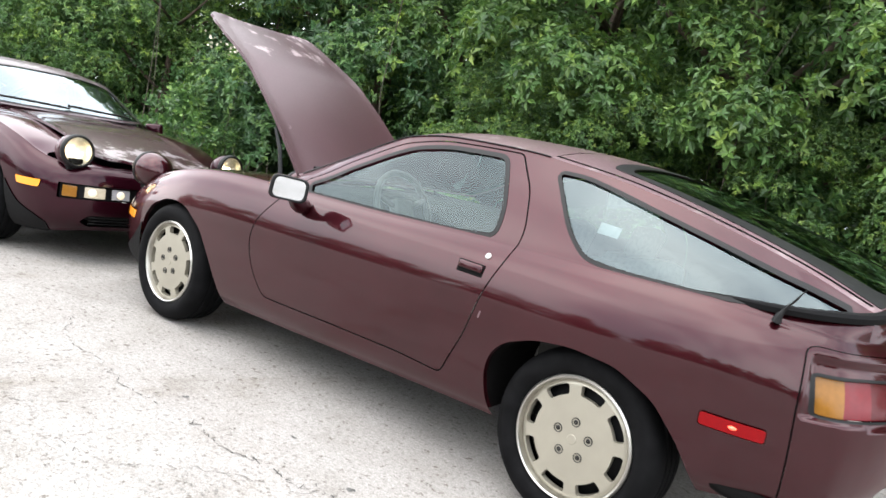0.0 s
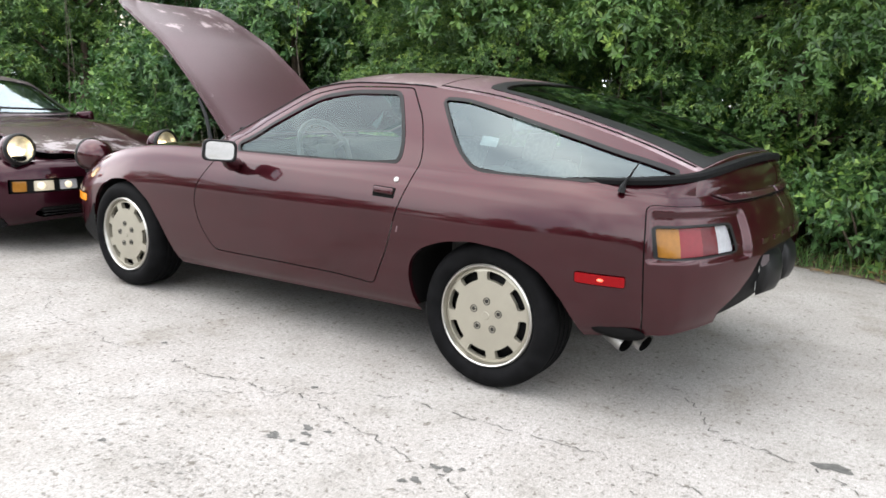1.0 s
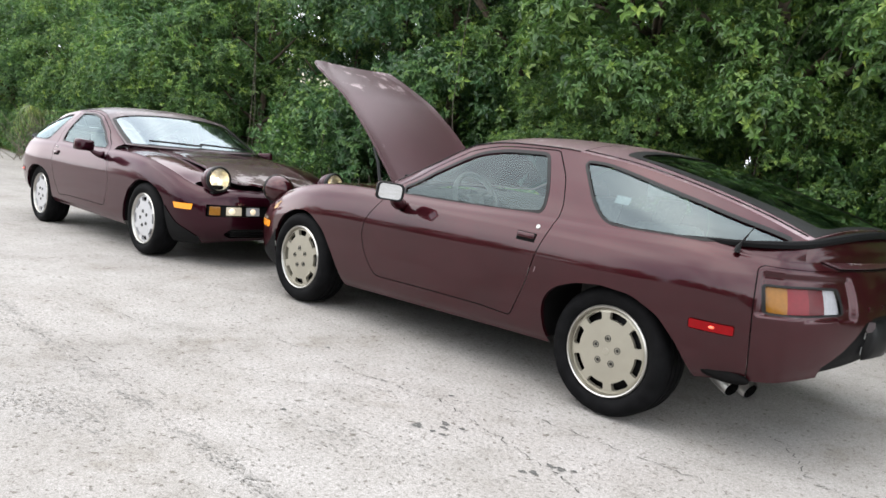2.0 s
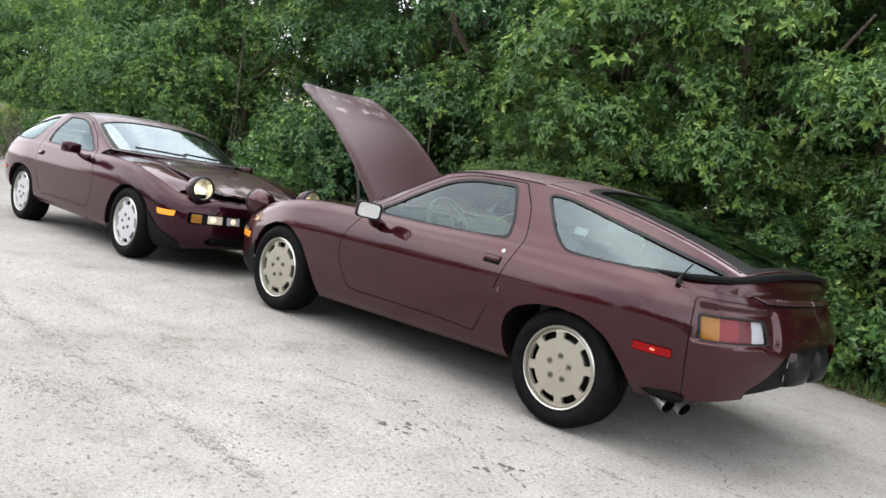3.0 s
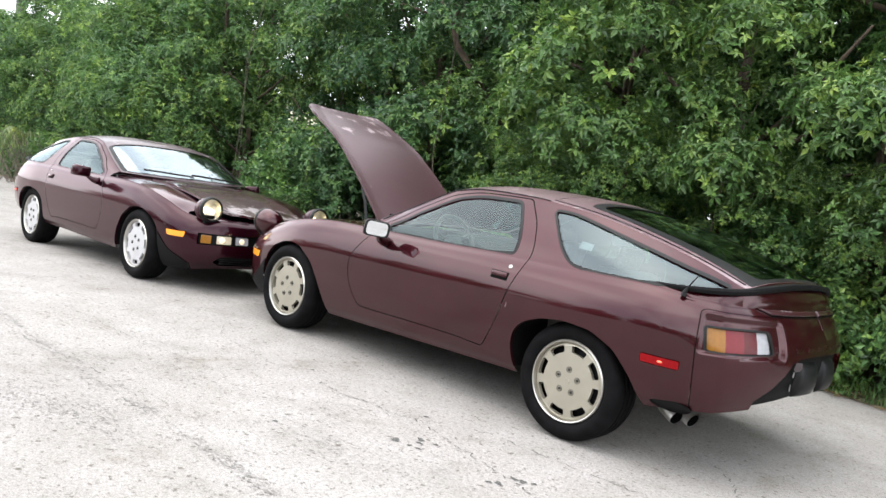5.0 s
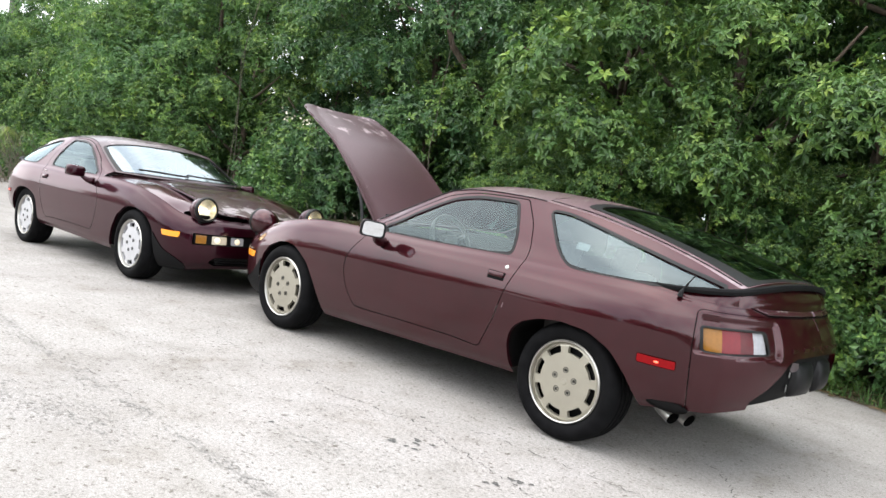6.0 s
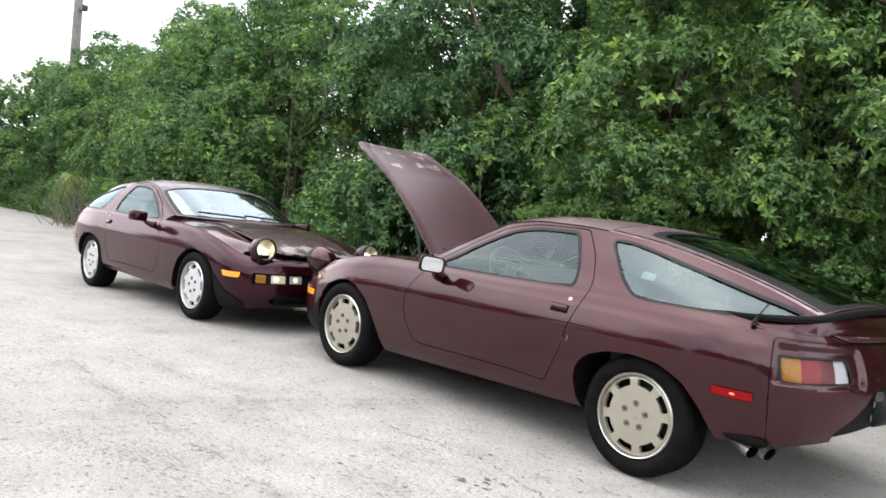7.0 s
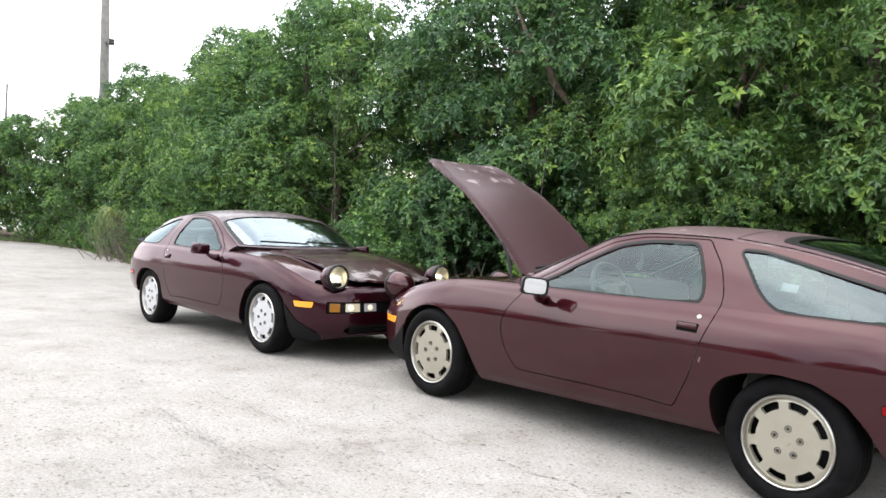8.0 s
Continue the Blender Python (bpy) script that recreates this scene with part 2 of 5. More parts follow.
def engrave(bm, poly):
    """Cuts a flat sheet along an outline."""
    n = len(poly)
    for i in range(n):
        (x0, y0), (x1, y1) = poly[i], poly[(i + 1) % n]
        if math.hypot(x1 - x0, y1 - y0) < 1e-7:
            continue
        lo, hi = (min(x0, x1) - 1e-5, min(y0, y1) - 1e-5), (max(x0, x1) + 1e-5, max(y0, y1) + 1e-5)
        faces = []
        for f in bm.faces:
            cs = [v.co for v in f.verts]
            if max(c.x for c in cs) >= lo[0] and min(c.x for c in cs) <= hi[0] and max(c.y for c in cs) >= lo[1] and min(c.y for c in cs) <= hi[1]:
                faces.append(f)
        if faces:
            geom = list({v for f in faces for v in f.verts}) + list({e for f in faces for e in f.edges}) + faces
            bmesh.ops.bisect_plane(bm, geom=geom, dist=1e-6, plane_co=(x0, y0, 0), plane_no=(y1 - y0, x0 - x1, 0))


class Skin:
    """Faces of curved sheets, sorted into the panels that they belong to."""

    def __init__(self):
        self.bags = {}

    def add(self, bm, at, sort, flip, lift=lambda key: 0.0):
        bags = {}
        for f in bm.faces:
            c = f.calc_center_median()
            key = sort((c.x, c.y))
            if key:
                bags.setdefault(key, []).append(f)
        cache = {}

        def mapped(v):
            if v not in cache:
                u, w = v.co.x, v.co.y
                e = 1e-4
                p = at(u, w)
                du, dw = at(u + e, w) - at(u - e, w), at(u, w + e) - at(u, w - e)
                n = np.cross(du, dw)
                ln = np.linalg.norm(n)
                n = n / ln if ln > 1e-14 else np.array((0, 0, 1.0))
                cache[v] = (p, -n if flip else n)
            return cache[v]
        for key, faces in bags.items():
            vs, ns, fs = self.bags.setdefault(key, ([], [], []))
            index, up = {}, lift(key)
            for f in faces:
                ids = []
                for v in f.verts:
                    if v not in index:
                        p, n = mapped(v)
                        index[v] = len(vs)
                        vs.append(p + n * up)
                        ns.append(n)
                    ids.append(index[v])
                fs.append(ids[::-1] if flip else ids)

    def mesh(self, key, move=None, thick=0.0):
        vs, ns, fs = self.bags[key]
        vs, ns, fs = [np.array(v) for v in vs], [np.array(v) for v in ns], [list(f) for f in fs]
        if thick:
            count, edges = len(vs), {}
            for f in fs:
                for a, b in zip(f, f[1:] + f[:1]):
                    edges[(a, b)] = True
            vs += [v - n * thick for v, n in zip(vs, ns)]
            ns += [-n for n in ns]
            rim = [(a, b) for a, b in edges if (b, a) not in edges]
            fs += [[i + count for i in reversed(f)] for f in list(fs)]
            fs += [[b, a, a + count, b + count] for a, b in rim]
        if move is not None:
            r = np.array(move.to_3x3())
            t = np.array(move.translation)
            vs, ns = [r @ v + t for v in vs], [r @ v for v in ns]
        me = bpy.data.meshes.new(key)
        me.from_pydata([tuple(v) for v in vs], [], fs)
        me.polygons.foreach_set("use_smooth", [True] * len(me.polygons))
        if not thick:
            me.normals_split_custom_set_from_vertices([tuple(n) for n in ns])
        return me


def turned(profile, steps=48, axis="y"):
    """A bmesh turned about the y axis from (radius, y) pairs."""
    bm = bmesh.new()
    rings = [[bm.verts.new((r * math.cos(a), y, r * math.sin(a))) for a in np.linspace(0, 2 * math.pi, steps, endpoint=False)] for r, y in profile]
    for a, b in zip(rings, rings[1:]):
        for i in range(steps):
            j = (i + 1) % steps
            bm.faces.new((a[i], a[j], b[j], b[i]))
    bmesh.ops.recalc_face_normals(bm, faces=bm.faces)
    return bm


def block(bm, lo, hi, bevel=0.0, m=None):
    """Adds a bevelled box to a bmesh."""
    size, mid = np.subtract(hi, lo), np.add(hi, lo) / 2
    mat = Matrix.Translation(mid) @ Matrix.Diagonal((*size, 1))
    got = bmesh.ops.create_cube(bm, size=1, matrix=(m or Matrix()) @ mat)
    if bevel:
        es = list({e for v in got["verts"] for e in v.link_edges})
        bmesh.ops.bevel(bm, geom=es, offset=bevel, segments=2, affect="EDGES", profile=0.6)
    return bm


def tube(bm, path, radii, sides=8, cap=True):
    """Adds a tapered tube along a path to a bmesh."""
    pts = [Vector(p) for p in path]
    rings = []
    for i, p in enumerate(pts):
        d = (pts[min(i + 1, len(pts) - 1)] - pts[max(i - 1, 0)]).normalized()
        a = d.orthogonal().normalized() if i == 0 else (rings_axis - d * rings_axis.dot(d)).normalized()
        rings_axis = a
        b = d.cross(a)
        r = radii[i] if isinstance(radii, (list, tuple)) else radii
        rings.append([bm.verts.new(p + (a * math.cos(t) + b * math.sin(t)) * r) for t in np.linspace(0, 2 * math.pi, sides, endpoint=False)])
    for a, b in zip(rings, rings[1:]):
        for i in range(sides):
            j = (i + 1) % sides
            bm.faces.new((a[i], a[j], b[j], b[i]))
    if cap:
        bm.faces.new(rings[0][::-1])
        bm.faces.new(rings[-1])
    return bm


# ---- the sports coupe: front at -x, ground at z = 0 ----
PLAN = spline([(-2.165, 0), (-2.163, .2), (-2.15, .4), (-2.10, .56), (-1.985, .69), (-1.82, .775), (-1.6, .83), (-1.25, .87), (-.8, .88), (0, .89),
               (.8, .90), (1.25, .91), (1.6, .895), (1.80, .855), (1.95, .785), (2.035, .68), (2.10, .54), (2.152, .36), (2.178, .18), (2.184, 0)])
LOW = interp([(-2.16, .215), (-1.9, .175), (-1.6, .17), (-1.2, .20), (-.7, .212), (0, .235), (.86, .262), (1.2, .27), (1.6, .30), (1.94, .355), (2.07, .388), (2.163, .428), (2.19, .45), (2.22, .47)])
TOP = interp([(-2.16, .625), (-2.0, .632), (-1.86, .655), (-1.757, .685), (-1.617, .735), (-1.407, .79), (-1.137, .838), (-.878, .86), (-.6, .868), (-.3, .872),
              (.2, .878), (.75, .895), (1.2, .897), (1.57, .90), (1.77, .888), (2.0, .872), (2.22, .87)])
SIDE = interp([(0, -.085), (.06, -.055), (.2, -.025), (.45, -.004), (.66, 0), (.70, -.002), (.75, -.008), (.81, -.018), (.88, -.034), (.94, -.054), (1, -.085)])
NOSE = interp([(0, -.10), (.15, -.03), (.4, 0), (.6, -.004), (.8, -.02), (.92, -.045), (1, -.085)])
TAIL = interp([(0, .0), (.12, .022), (.25, .034), (.42, .040), (.6, .034), (.8, .0), (.93, -.035), (1, -.062)])
LEN = [PLAN(u) for u in np.linspace(0, 19, 761)]
ARC = np.r_[0, np.cumsum([np.linalg.norm(b - a) for a, b in zip(LEN, LEN[1:])])]
PX, PY = np.array([p[0] for p in LEN]), np.array([p[1] for p in LEN])
NX, NY = np.gradient(PY, ARC), -np.gradient(PX, ARC)
GIRTH = float(ARC[-1])


def ease(x, a, b):
    t = min(max((x - a) / (b - a), 0.0), 1.0)
    return t * t * (3 - 2 * t)


def flank(s, v):
    """The lower body's skin: s metres round the plan from the nose, v from sill to shoulder."""
    x, y, nx, ny = (float(np.interp(s, ARC, a)) for a in (PX, PY, NX, NY))
    ln = math.hypot(nx, ny) or 1
    nx, ny = nx / ln, ny / ln
    if ny < 0:
        nx, ny = -nx, -ny
    wf, wr = max(0, -nx) ** 1.3, ease(nx, .12, .80)
    off = SIDE(v) * (1 - wf - wr) + NOSE(v) * wf + TAIL(v) * wr
    z = LOW(x) + (TOP(x) - LOW(x)) * v
    # pocket round the tail lamps
    off -= .020 * ease(x, 1.885, 1.915) * ease(y, .425, .465) * ease(z, .638, .650) * (1 - ease(z, .785, .83))
    return np.array((x + nx * off, max(0.0, y + ny * off), z))


CHART = [(s, v) for s in np.linspace(0, GIRTH, 241) for v in np.linspace(0, 1, 41)]
CHART_XYZ = np.array([flank(s, v) for s, v in CHART])


def on_flank(x=None, y=None, z=None, half=0):
    """Where on the skin a place is, told by two of its coordinates."""
    keep = [(i, w) for i, w in enumerate((x, y, z)) if w is not None]
    d = sum((CHART_XYZ[:, i] - w) ** 2 for i, w in keep)
    if y is None:
        d = d + 1.0 * (CHART_XYZ[:, 1] < 0.3)
    if half:
        d = d + 1.0 * (CHART_XYZ[:, 0] * half < 1.5)
    s, v = CHART[int(np.argmin(d))]
    for _ in range(6):
        p = flank(s, v)
        e = 1e-3
        js, jv = (flank(s + e, v) - p) / e, (flank(s, v + e) - p) / e
        a = np.array([[js[i], jv[i]] for i, _ in keep])
        r = np.array([w - p[i] for i, w in keep])
        step = np.linalg.lstsq(a, r, rcond=None)[0]
        s, v = s + float(np.clip(step[0], -.05, .05)), v + float(np.clip(step[1], -.1, .1))
    return s, v


G_LINE = spline([(-.50, .70, .925), (-.25, .68, 1.04), (.03, .645, 1.178), (.15, .632, 1.215), (.345, .622, 1.238), (.7, .622, 1.236), (.9, .626, 1.218),
                 (1.15, .632, 1.187), (1.45, .632, 1.125), (1.75, .625, 1.042), (1.98, .605, .955)])
C_LINE = spline([(-.72, .915), (-.33, 1.10), (.02, 1.245), (.2, 1.285), (.4, 1.302), (.7, 1.299), (.95, 1.280), (1.2, 1.236), (1.5, 1.162), (1.8, 1.078), (2.02, 1.005)])
G_TAB = np.array([G_LINE(u) for u in np.linspace(0, 10, 401)])
S_TOP = np.array([flank(s, 1.0) for s in np.linspace(0, GIRTH, 601)])


def gutter(x):
    return float(np.interp(x, G_TAB[:, 0], G_TAB[:, 1])), float(np.interp(x, G_TAB[:, 0], G_TAB[:, 2]))


def shoulder(x):
    k = S_TOP[:, 1] > 0.02
    return float(np.interp(x, S_TOP[k, 0], S_TOP[k, 1])), float(np.interp(x, S_TOP[k, 0], S_TOP[k, 2]))


def house(x, w):
    """The greenhouse's side: w from shoulder to roof gutter."""
    (yb, zb), (yg, zg) = shoulder(x), gutter(x)
    bulge = 0.018 * math.sin(math.pi * min(max(w, 0), 1))
    return np.array((x, yb + (yg - yb) * w + bulge, zb + (zg - zb) * w))


def canopy(u, t):
    """Windscreen, roof and hatch: u along the car, t across from -1 to 1."""
    g, c = G_LINE(u), C_LINE(u)
    return np.array((c[0] + (g[0] - c[0]) * abs(t) ** 5.0, g[1] * t, c[1] + (g[2] - c[1]) * abs(t) ** 3.0))


DECK = interp([(-2.08, .612), (-2.0, .640), (-1.9, .672), (-1.6, .752), (-1.25, .828), (-.9, .882), (-.62, .925), (-.4, .94)])


def bonnet(x, t):
    """The front deck: t across from -1 to 1 between the shoulders."""
    y, z = shoulder(x)
    w = max(0.0, 1 - abs(t))
    return np.array((x, y * t, z + (DECK(x) - z) * w ** 1.3 * (2 - w ** 1.3) + 0.012 * math.sin(math.pi * min(1, w * 2.2)) * (w < .45)))


DOOR = rounded([(-.36, .92), (-.449, .806), (-.541, .695), (-.572, .592), (-.53, .464), (-.435, .345), (-.26, .348), (.058, .356), (.444, .362), (.668, .352),
                (.757, .529), (.811, .718), (.862, .86), (.868, .951), (.81, 1.09), (.69, 1.222), (.3, 1.218), (.10, 1.175), (-.15, 1.05)],
               [.02, .05, .05, .05, .05, .04, .02, .05, .05, .03, .05, .05, .05, .05, .05, .02, .08, .05, .05])
WINDOW = rounded([(-.30, .905), (-.284, .878), (.228, .886), (.587, .895), (.745, .912), (.735, 1.0), (.685, 1.10), (.625, 1.19), (.35, 1.186), (.17, 1.155), (-.08, 1.03)],
                 [.01, .01, .05, .05, .03, .05, .05, .03, .06, .06, .05])
QUARTER = rounded([(.885, 1.175), (1.0, 1.172), (1.373, 1.086), (1.69, 1.008), (1.93, .945), (1.80, .925), (1.57, .908), (1.26, .906), (1.135, .918), (1.045, .985), (.958, 1.09)],
                  [.02, .05, .05, .05, .02, .05, .05, .05, .04, .05, .05])
REAR_ARCH = rounded([(.93, .20), (.885, .33), (.872, .43), (.888, .505), (.945, .562), (1.063, .607), (1.204, .626), (1.37, .614), (1.508, .550), (1.600, .448), (1.662, .335), (1.705, .20)], .04)
FRONT_ARCH = rounded([(-1.62, .15), (-1.60, .40), (-1.575, .50), (-1.49, .582), (-1.355, .636), (-1.245, .648), (-1.13, .634), (-.98, .545), (-.885, .418), (-.81, .28), (-.77, .15)], .04)
MARKER = rounded([(1.65, .574), (1.832, .574), (1.832, .535), (1.65, .535)], .008)
FRONT_MARKER = rounded([(-1.90, .503), (-1.70, .503), (-1.72, .455), (-1.89, .455)], .012)
HINGE = (-.73, 0, .905)
HOOD = [(-.755, .02), (-.745, .30), (-.725, .46), (-.75, .492), (-1.2, .476), (-1.5, .458), (-1.75, .446), (-1.9, .43), (-2.0, .41), (-2.055, .37), (-2.068, .2), (-2.072, .02)]


def wheel_mesh():
    """The pressed alloy face with eight slots, its lip, the bolts and the tyre, hub at the origin, outside at -y."""
    R0 = .203
    slot = []
    for k in range(8):
        a0 = math.radians(45 * k + 9)
        n = 5
        arc_out = [(.1885 * math.cos(a0 + math.radians(d)), .1885 * math.sin(a0 + math.radians(d))) for d in np.linspace(-15.2, 15.2, n)]
        arc_in = [(.151 * math.cos(a0 + math.radians(d)), .151 * math.sin(a0 + math.radians(d))) for d in np.linspace(14.5, -14.5, n)]
        slot.append(rounded(arc_out + arc_in, [.012, .004, .004, .004, .012, .012, .004, .004, .004, .012], 3))

    def dish(x, z):
        r = math.hypot(x, z)
        return 0.010 - 0.012 * math.cos(min(r / .2, 1) * 1.3) + 0.008 * ease(r, .188, .203)
    bm = bmesh.new()
    angles = np.linspace(0, 2 * math.pi, 96, endpoint=False)
    radii = [.012, .03, .05, .075, .10, .125, .142, .155, .168, .18, .188, .195, R0]
    rings = [[bm.verts.new((r * math.cos(a), r * math.sin(a), 0)) for a in angles] for r in radii]
    bm.faces.new(rings[0])
    for a, b in zip(rings, rings[1:]):
        for i in range(96):
            j = (i + 1) % 96
            bm.faces.new((a[i], b[i], b[j], a[j]))
    for s in slot:
        engrave(bm, s)
    gone = [f for f in bm.faces if any(inside(f.calc_center_median()[:2], s) for s in slot)]
    bmesh.ops.delete(bm, geom=gone, context="FACES")
    for v in bm.verts:
        v.co = (v.co.x, dish(v.co.x, v.co.y), v.co.y)
    for s in slot:
        top = [bm.verts.new((x, dish(x, z), z)) for x, z in s]
        low = [bm.verts.new((x * .99, dish(x, z) + .022, z * .99)) for x, z in s]
        for i in range(len(s)):
            j = (i + 1) % len(s)
            bm.faces.new((top[i], top[j], low[j], low[i]))
    face = bpy.data.meshes.new("rim")
    bmesh.ops.recalc_face_normals(bm, faces=bm.faces)
    bm.to_mesh(face)
    bm.free()
    lip = turned([(.2025, .02), (.2035, .004), (.208, -.009), (.213, -.012), (.219, -.006), (.2195, .006), (.212, .02), (.204, .03)], 72)
    lip_me = bpy.data.meshes.new("rim_lip")
    lip.to_mesh(lip_me)
    lip.free()
    bolts = []
    for k in range(5):
        a = math.radians(72 * k + 37.6)
        b = turned([(.001, -.004), (.006, -.005), (.0085, -.003), (.009, .004), (.0125, .006), (.0135, -.0045), (.0150, -.0055), (.0165, -.0035), (.0165, .005)], 14)
        bmesh.ops.translate(b, verts=b.verts, vec=(.062 * math.cos(a), .001, .062 * math.sin(a)))
        me = bpy.data.meshes.new("bolt")
        b.to_mesh(me)
        b.free()
        bolts.append(me)
    profile = [(.200, .03), (.214, .012), (.222, -.004), (.236, -.014), (.255, -.020), (.275, -.019), (.291, -.012), (.301, -.001), (.308, .012), (.3115, .03)]
    for g in (.055, .095, .135):
        profile += [(.312, g - .008), (.306, g - .006), (.306, g + .006), (.312, g + .008)]
    profile += [(.3115, .165), (.306, .185), (.29, .205), (.25, .212), (.20, .19)]
    ty = turned(profile, 72)
    tyre = bpy.data.meshes.new("tyre")
    ty.to_mesh(tyre)
    ty.free()
    hub = turned([(.001, .04), (.15, .045), (.195, .06), (.2, .17), (.001, .175)], 32)
    hub_me = bpy.data.meshes.new("wheel")
    hub.to_mesh(hub_me)
    hub.free()
    crest = turned([(.0005, -.0045), (.016, -.004), (.0185, -.001), (.019, .003)], 20)
    crest_me = bpy.data.meshes.new("hub_cap")
    crest.to_mesh(crest_me)
    crest.free()
    for me in (face, lip_me, tyre, hub_me, crest_me, *bolts):
        me.polygons.foreach_set("use_smooth", [True] * len(me.polygons))
        me.set_sharp_from_angle(angle=radians(32))
    return face, lip_me, tyre, hub_me, crest_me, bolts


def build_skin():
    skin = Skin()
    f_out = lambda poly: [on_flank(x=x, z=z) for x, z in poly]
    h_out = lambda poly: [(x, (z - shoulder(x)[1]) / (gutter(x)[1] - shoulder(x)[1])) for x, z in poly]
    t_out = lambda poly: [on_flank(y=y, z=z) for y, z in poly]
    # flanks
    door_a, door_b = grown(DOOR, .003), grown(DOOR, -.003)
    arches = [f_out(REAR_ARCH), f_out(FRONT_ARCH)]
    door_f = [f_out([(x, min(z, 1.0)) for x, z in d if z < 1.0]) for d in (door_a, door_b)]
    mark, fmark = f_out(MARKER), f_out(FRONT_MARKER)
    mark_o, fmark_o = f_out(grown(MARKER, .004)), f_out(grown(FRONT_MARKER, .004))
    # tail lamp: outline in (y, z) on the tail's corner
    lamp = [on_flank(x=1.905, z=.76), on_flank(x=1.93, z=.655), on_flank(y=.66, z=.66, half=1), on_flank(y=.515, z=.668, half=1), on_flank(y=.52, z=.765, half=1), on_flank(y=.66, z=.765, half=1)]
    lamp = rounded(lamp, [.015, .015, .05, .015, .015, .05])
    lamp_o = grown(lamp, .016)
    s0, s1 = min(p[0] for p in lamp), max(p[0] for p in lamp)
    cuts = [s0 + (s1 - s0) * f for f in (.27, .55, .77)]
    # shut line of the tail cover
    seam_x = [on_flank(x=1.90, z=z)[0] for z in (.40, .6)]
    seam_v = .93
    seam = rounded([(seam_x[0], -.1), (seam_x[1] - .012, .60), (seam_x[1] - .012, seam_v), (GIRTH + .1, seam_v), (GIRTH + .1, -.1)], [.01, .1, .05, .01, .01])
    seam_in = [grown(seam, d) for d in (.0025, -.0025)]
    # the hatch's lower edge hangs over the tail
    s_at = lambda y: on_flank(y=y, z=.85, half=1)[0]
    tongue = [(s_at(.565), 1.1), (s_at(.565), 1.0), (s_at(.475), .950), (GIRTH + .05, .950), (GIRTH + .05, 1.1)]
    tongue_o = [(s_at(.565) - .006, 1.1), (s_at(.565) - .006, 1.0), (s_at(.475) - .005, .936), (GIRTH + .05, .936), (GIRTH + .05, 1.1)]
    # nose lamps in the bumper
    at_nose = lambda y, z=.465: on_flank(y=y, z=z, half=-1)
    bar_lo, bar_hi = at_nose(.45, .420)[1], at_nose(.45, .512)[1]
    n1 = at_nose(.665)[0] + .018
    nose_bar = rounded([(-.01, bar_hi), (n1, bar_hi), (n1, bar_lo), (-.01, bar_lo)], [.001, .015, .015, .001])
    lens_box = lambda y0, y1: rounded([(at_nose(y0)[0], bar_hi - .028), (at_nose(y1)[0], bar_hi - .028), (at_nose(y1)[0], bar_lo + .028), (at_nose(y0)[0], bar_lo + .028)], .01, 2)
    turn_box, fog_box, drive_box = lens_box(.592, .660), lens_box(.43, .552), lens_box(.27, .39)
    chin = rounded([(-.01, .07), (.52, .07), (.58, .15), (.52, .26), (-.01, .26)], [.001, .02, .03, .03, .001])
    sa = on_flank(x=-1.61, z=.35)[0]
    lip = [(.80, -.1), (1.5, -.1), (1.5, .225), (sa + .02, .225), (sa + .02, .52), (sa - .03, .44), (sa - .12, .32), (sa - .26, .22), (.80, .12)]
    # dark valance under the tail
    v_at = lambda y, z: on_flank(y=y, z=z, half=1)
    valance = [v_at(.58, .44), v_at(.49, .51), v_at(.43, .57), v_at(.38, .63), v_at(.31, .655)]
    valance = [(valance[0][0], -.2)] + valance + [(GIRTH + .05, valance[-1][1]), (GIRTH + .05, -.2)]
    us = np.unique(np.r_[np.linspace(0, .9, 40), np.linspace(.9, GIRTH - .9, 60), np.linspace(GIRTH - .9, GIRTH, 64)])
    vs = np.unique(np.r_[np.linspace(0, .2, 6), np.linspace(.2, .42, 5), np.linspace(.42, .62, 10), np.linspace(.62, .75, 5), np.linspace(.75, 1, 12)])
    sheet = flat_grid(us, vs)
    for poly in (*arches, *door_f, mark, fmark, mark_o, fmark_o, lamp, lamp_o, *seam_in, nose_bar, turn_box, fog_box, drive_box, chin, lip, valance, tongue, tongue_o):
        engrave(sheet, poly)
    for c in cuts:
        engrave(sheet, [(c, lamp[0][1] + .2), (c, lamp[0][1] - .3)])

    for side in (1, -1):
        tag = "left" if side < 0 else "right"

        def at(s, v):
            p = flank(s, v)
            return p * (1, side, 1)

        def sort(c):
            if any(inside(c, a) for a in arches):
                return None
            if inside(c, door_f[0]):
                return f"door_{tag}" if inside(c, door_f[1]) else f"gap_door_{tag}"
            if inside(c, mark_o):
                return f"marker_{tag}" if inside(c, mark) else f"gap_mark_{tag}"
            if inside(c, fmark_o):
                return f"front_marker_{tag}" if inside(c, fmark) else f"gap_fmark_{tag}"
            if inside(c, lamp_o):
                if not inside(c, lamp):
                    return f"lamp_frame_{tag}"
                return f"tail_{sum(c[0] > k for k in cuts)}_{tag}"
            if inside(c, nose_bar):
                for key, box in (("turn", turn_box), ("fog", fog_box), ("drive", drive_box)):
                    if inside(c, box):
                        return f"{key}_{tag}"
                return "nose_bar"
            if inside(c, lip):
                return f"lip_{tag}"
            if inside(c, valance):
                return "valance"
            if inside(c, chin):
                return "chin"
            if inside(c, tongue_o):
                return "hatch_lip" if inside(c, tongue) else "gap_hatch"
            if inside(c, seam_in[0]):
                return "rear_bumper" if inside(c, seam_in[1]) else "gap_tail"
            return "front_bumper" if c[0] < .93 and c[1] < .97 else "body"

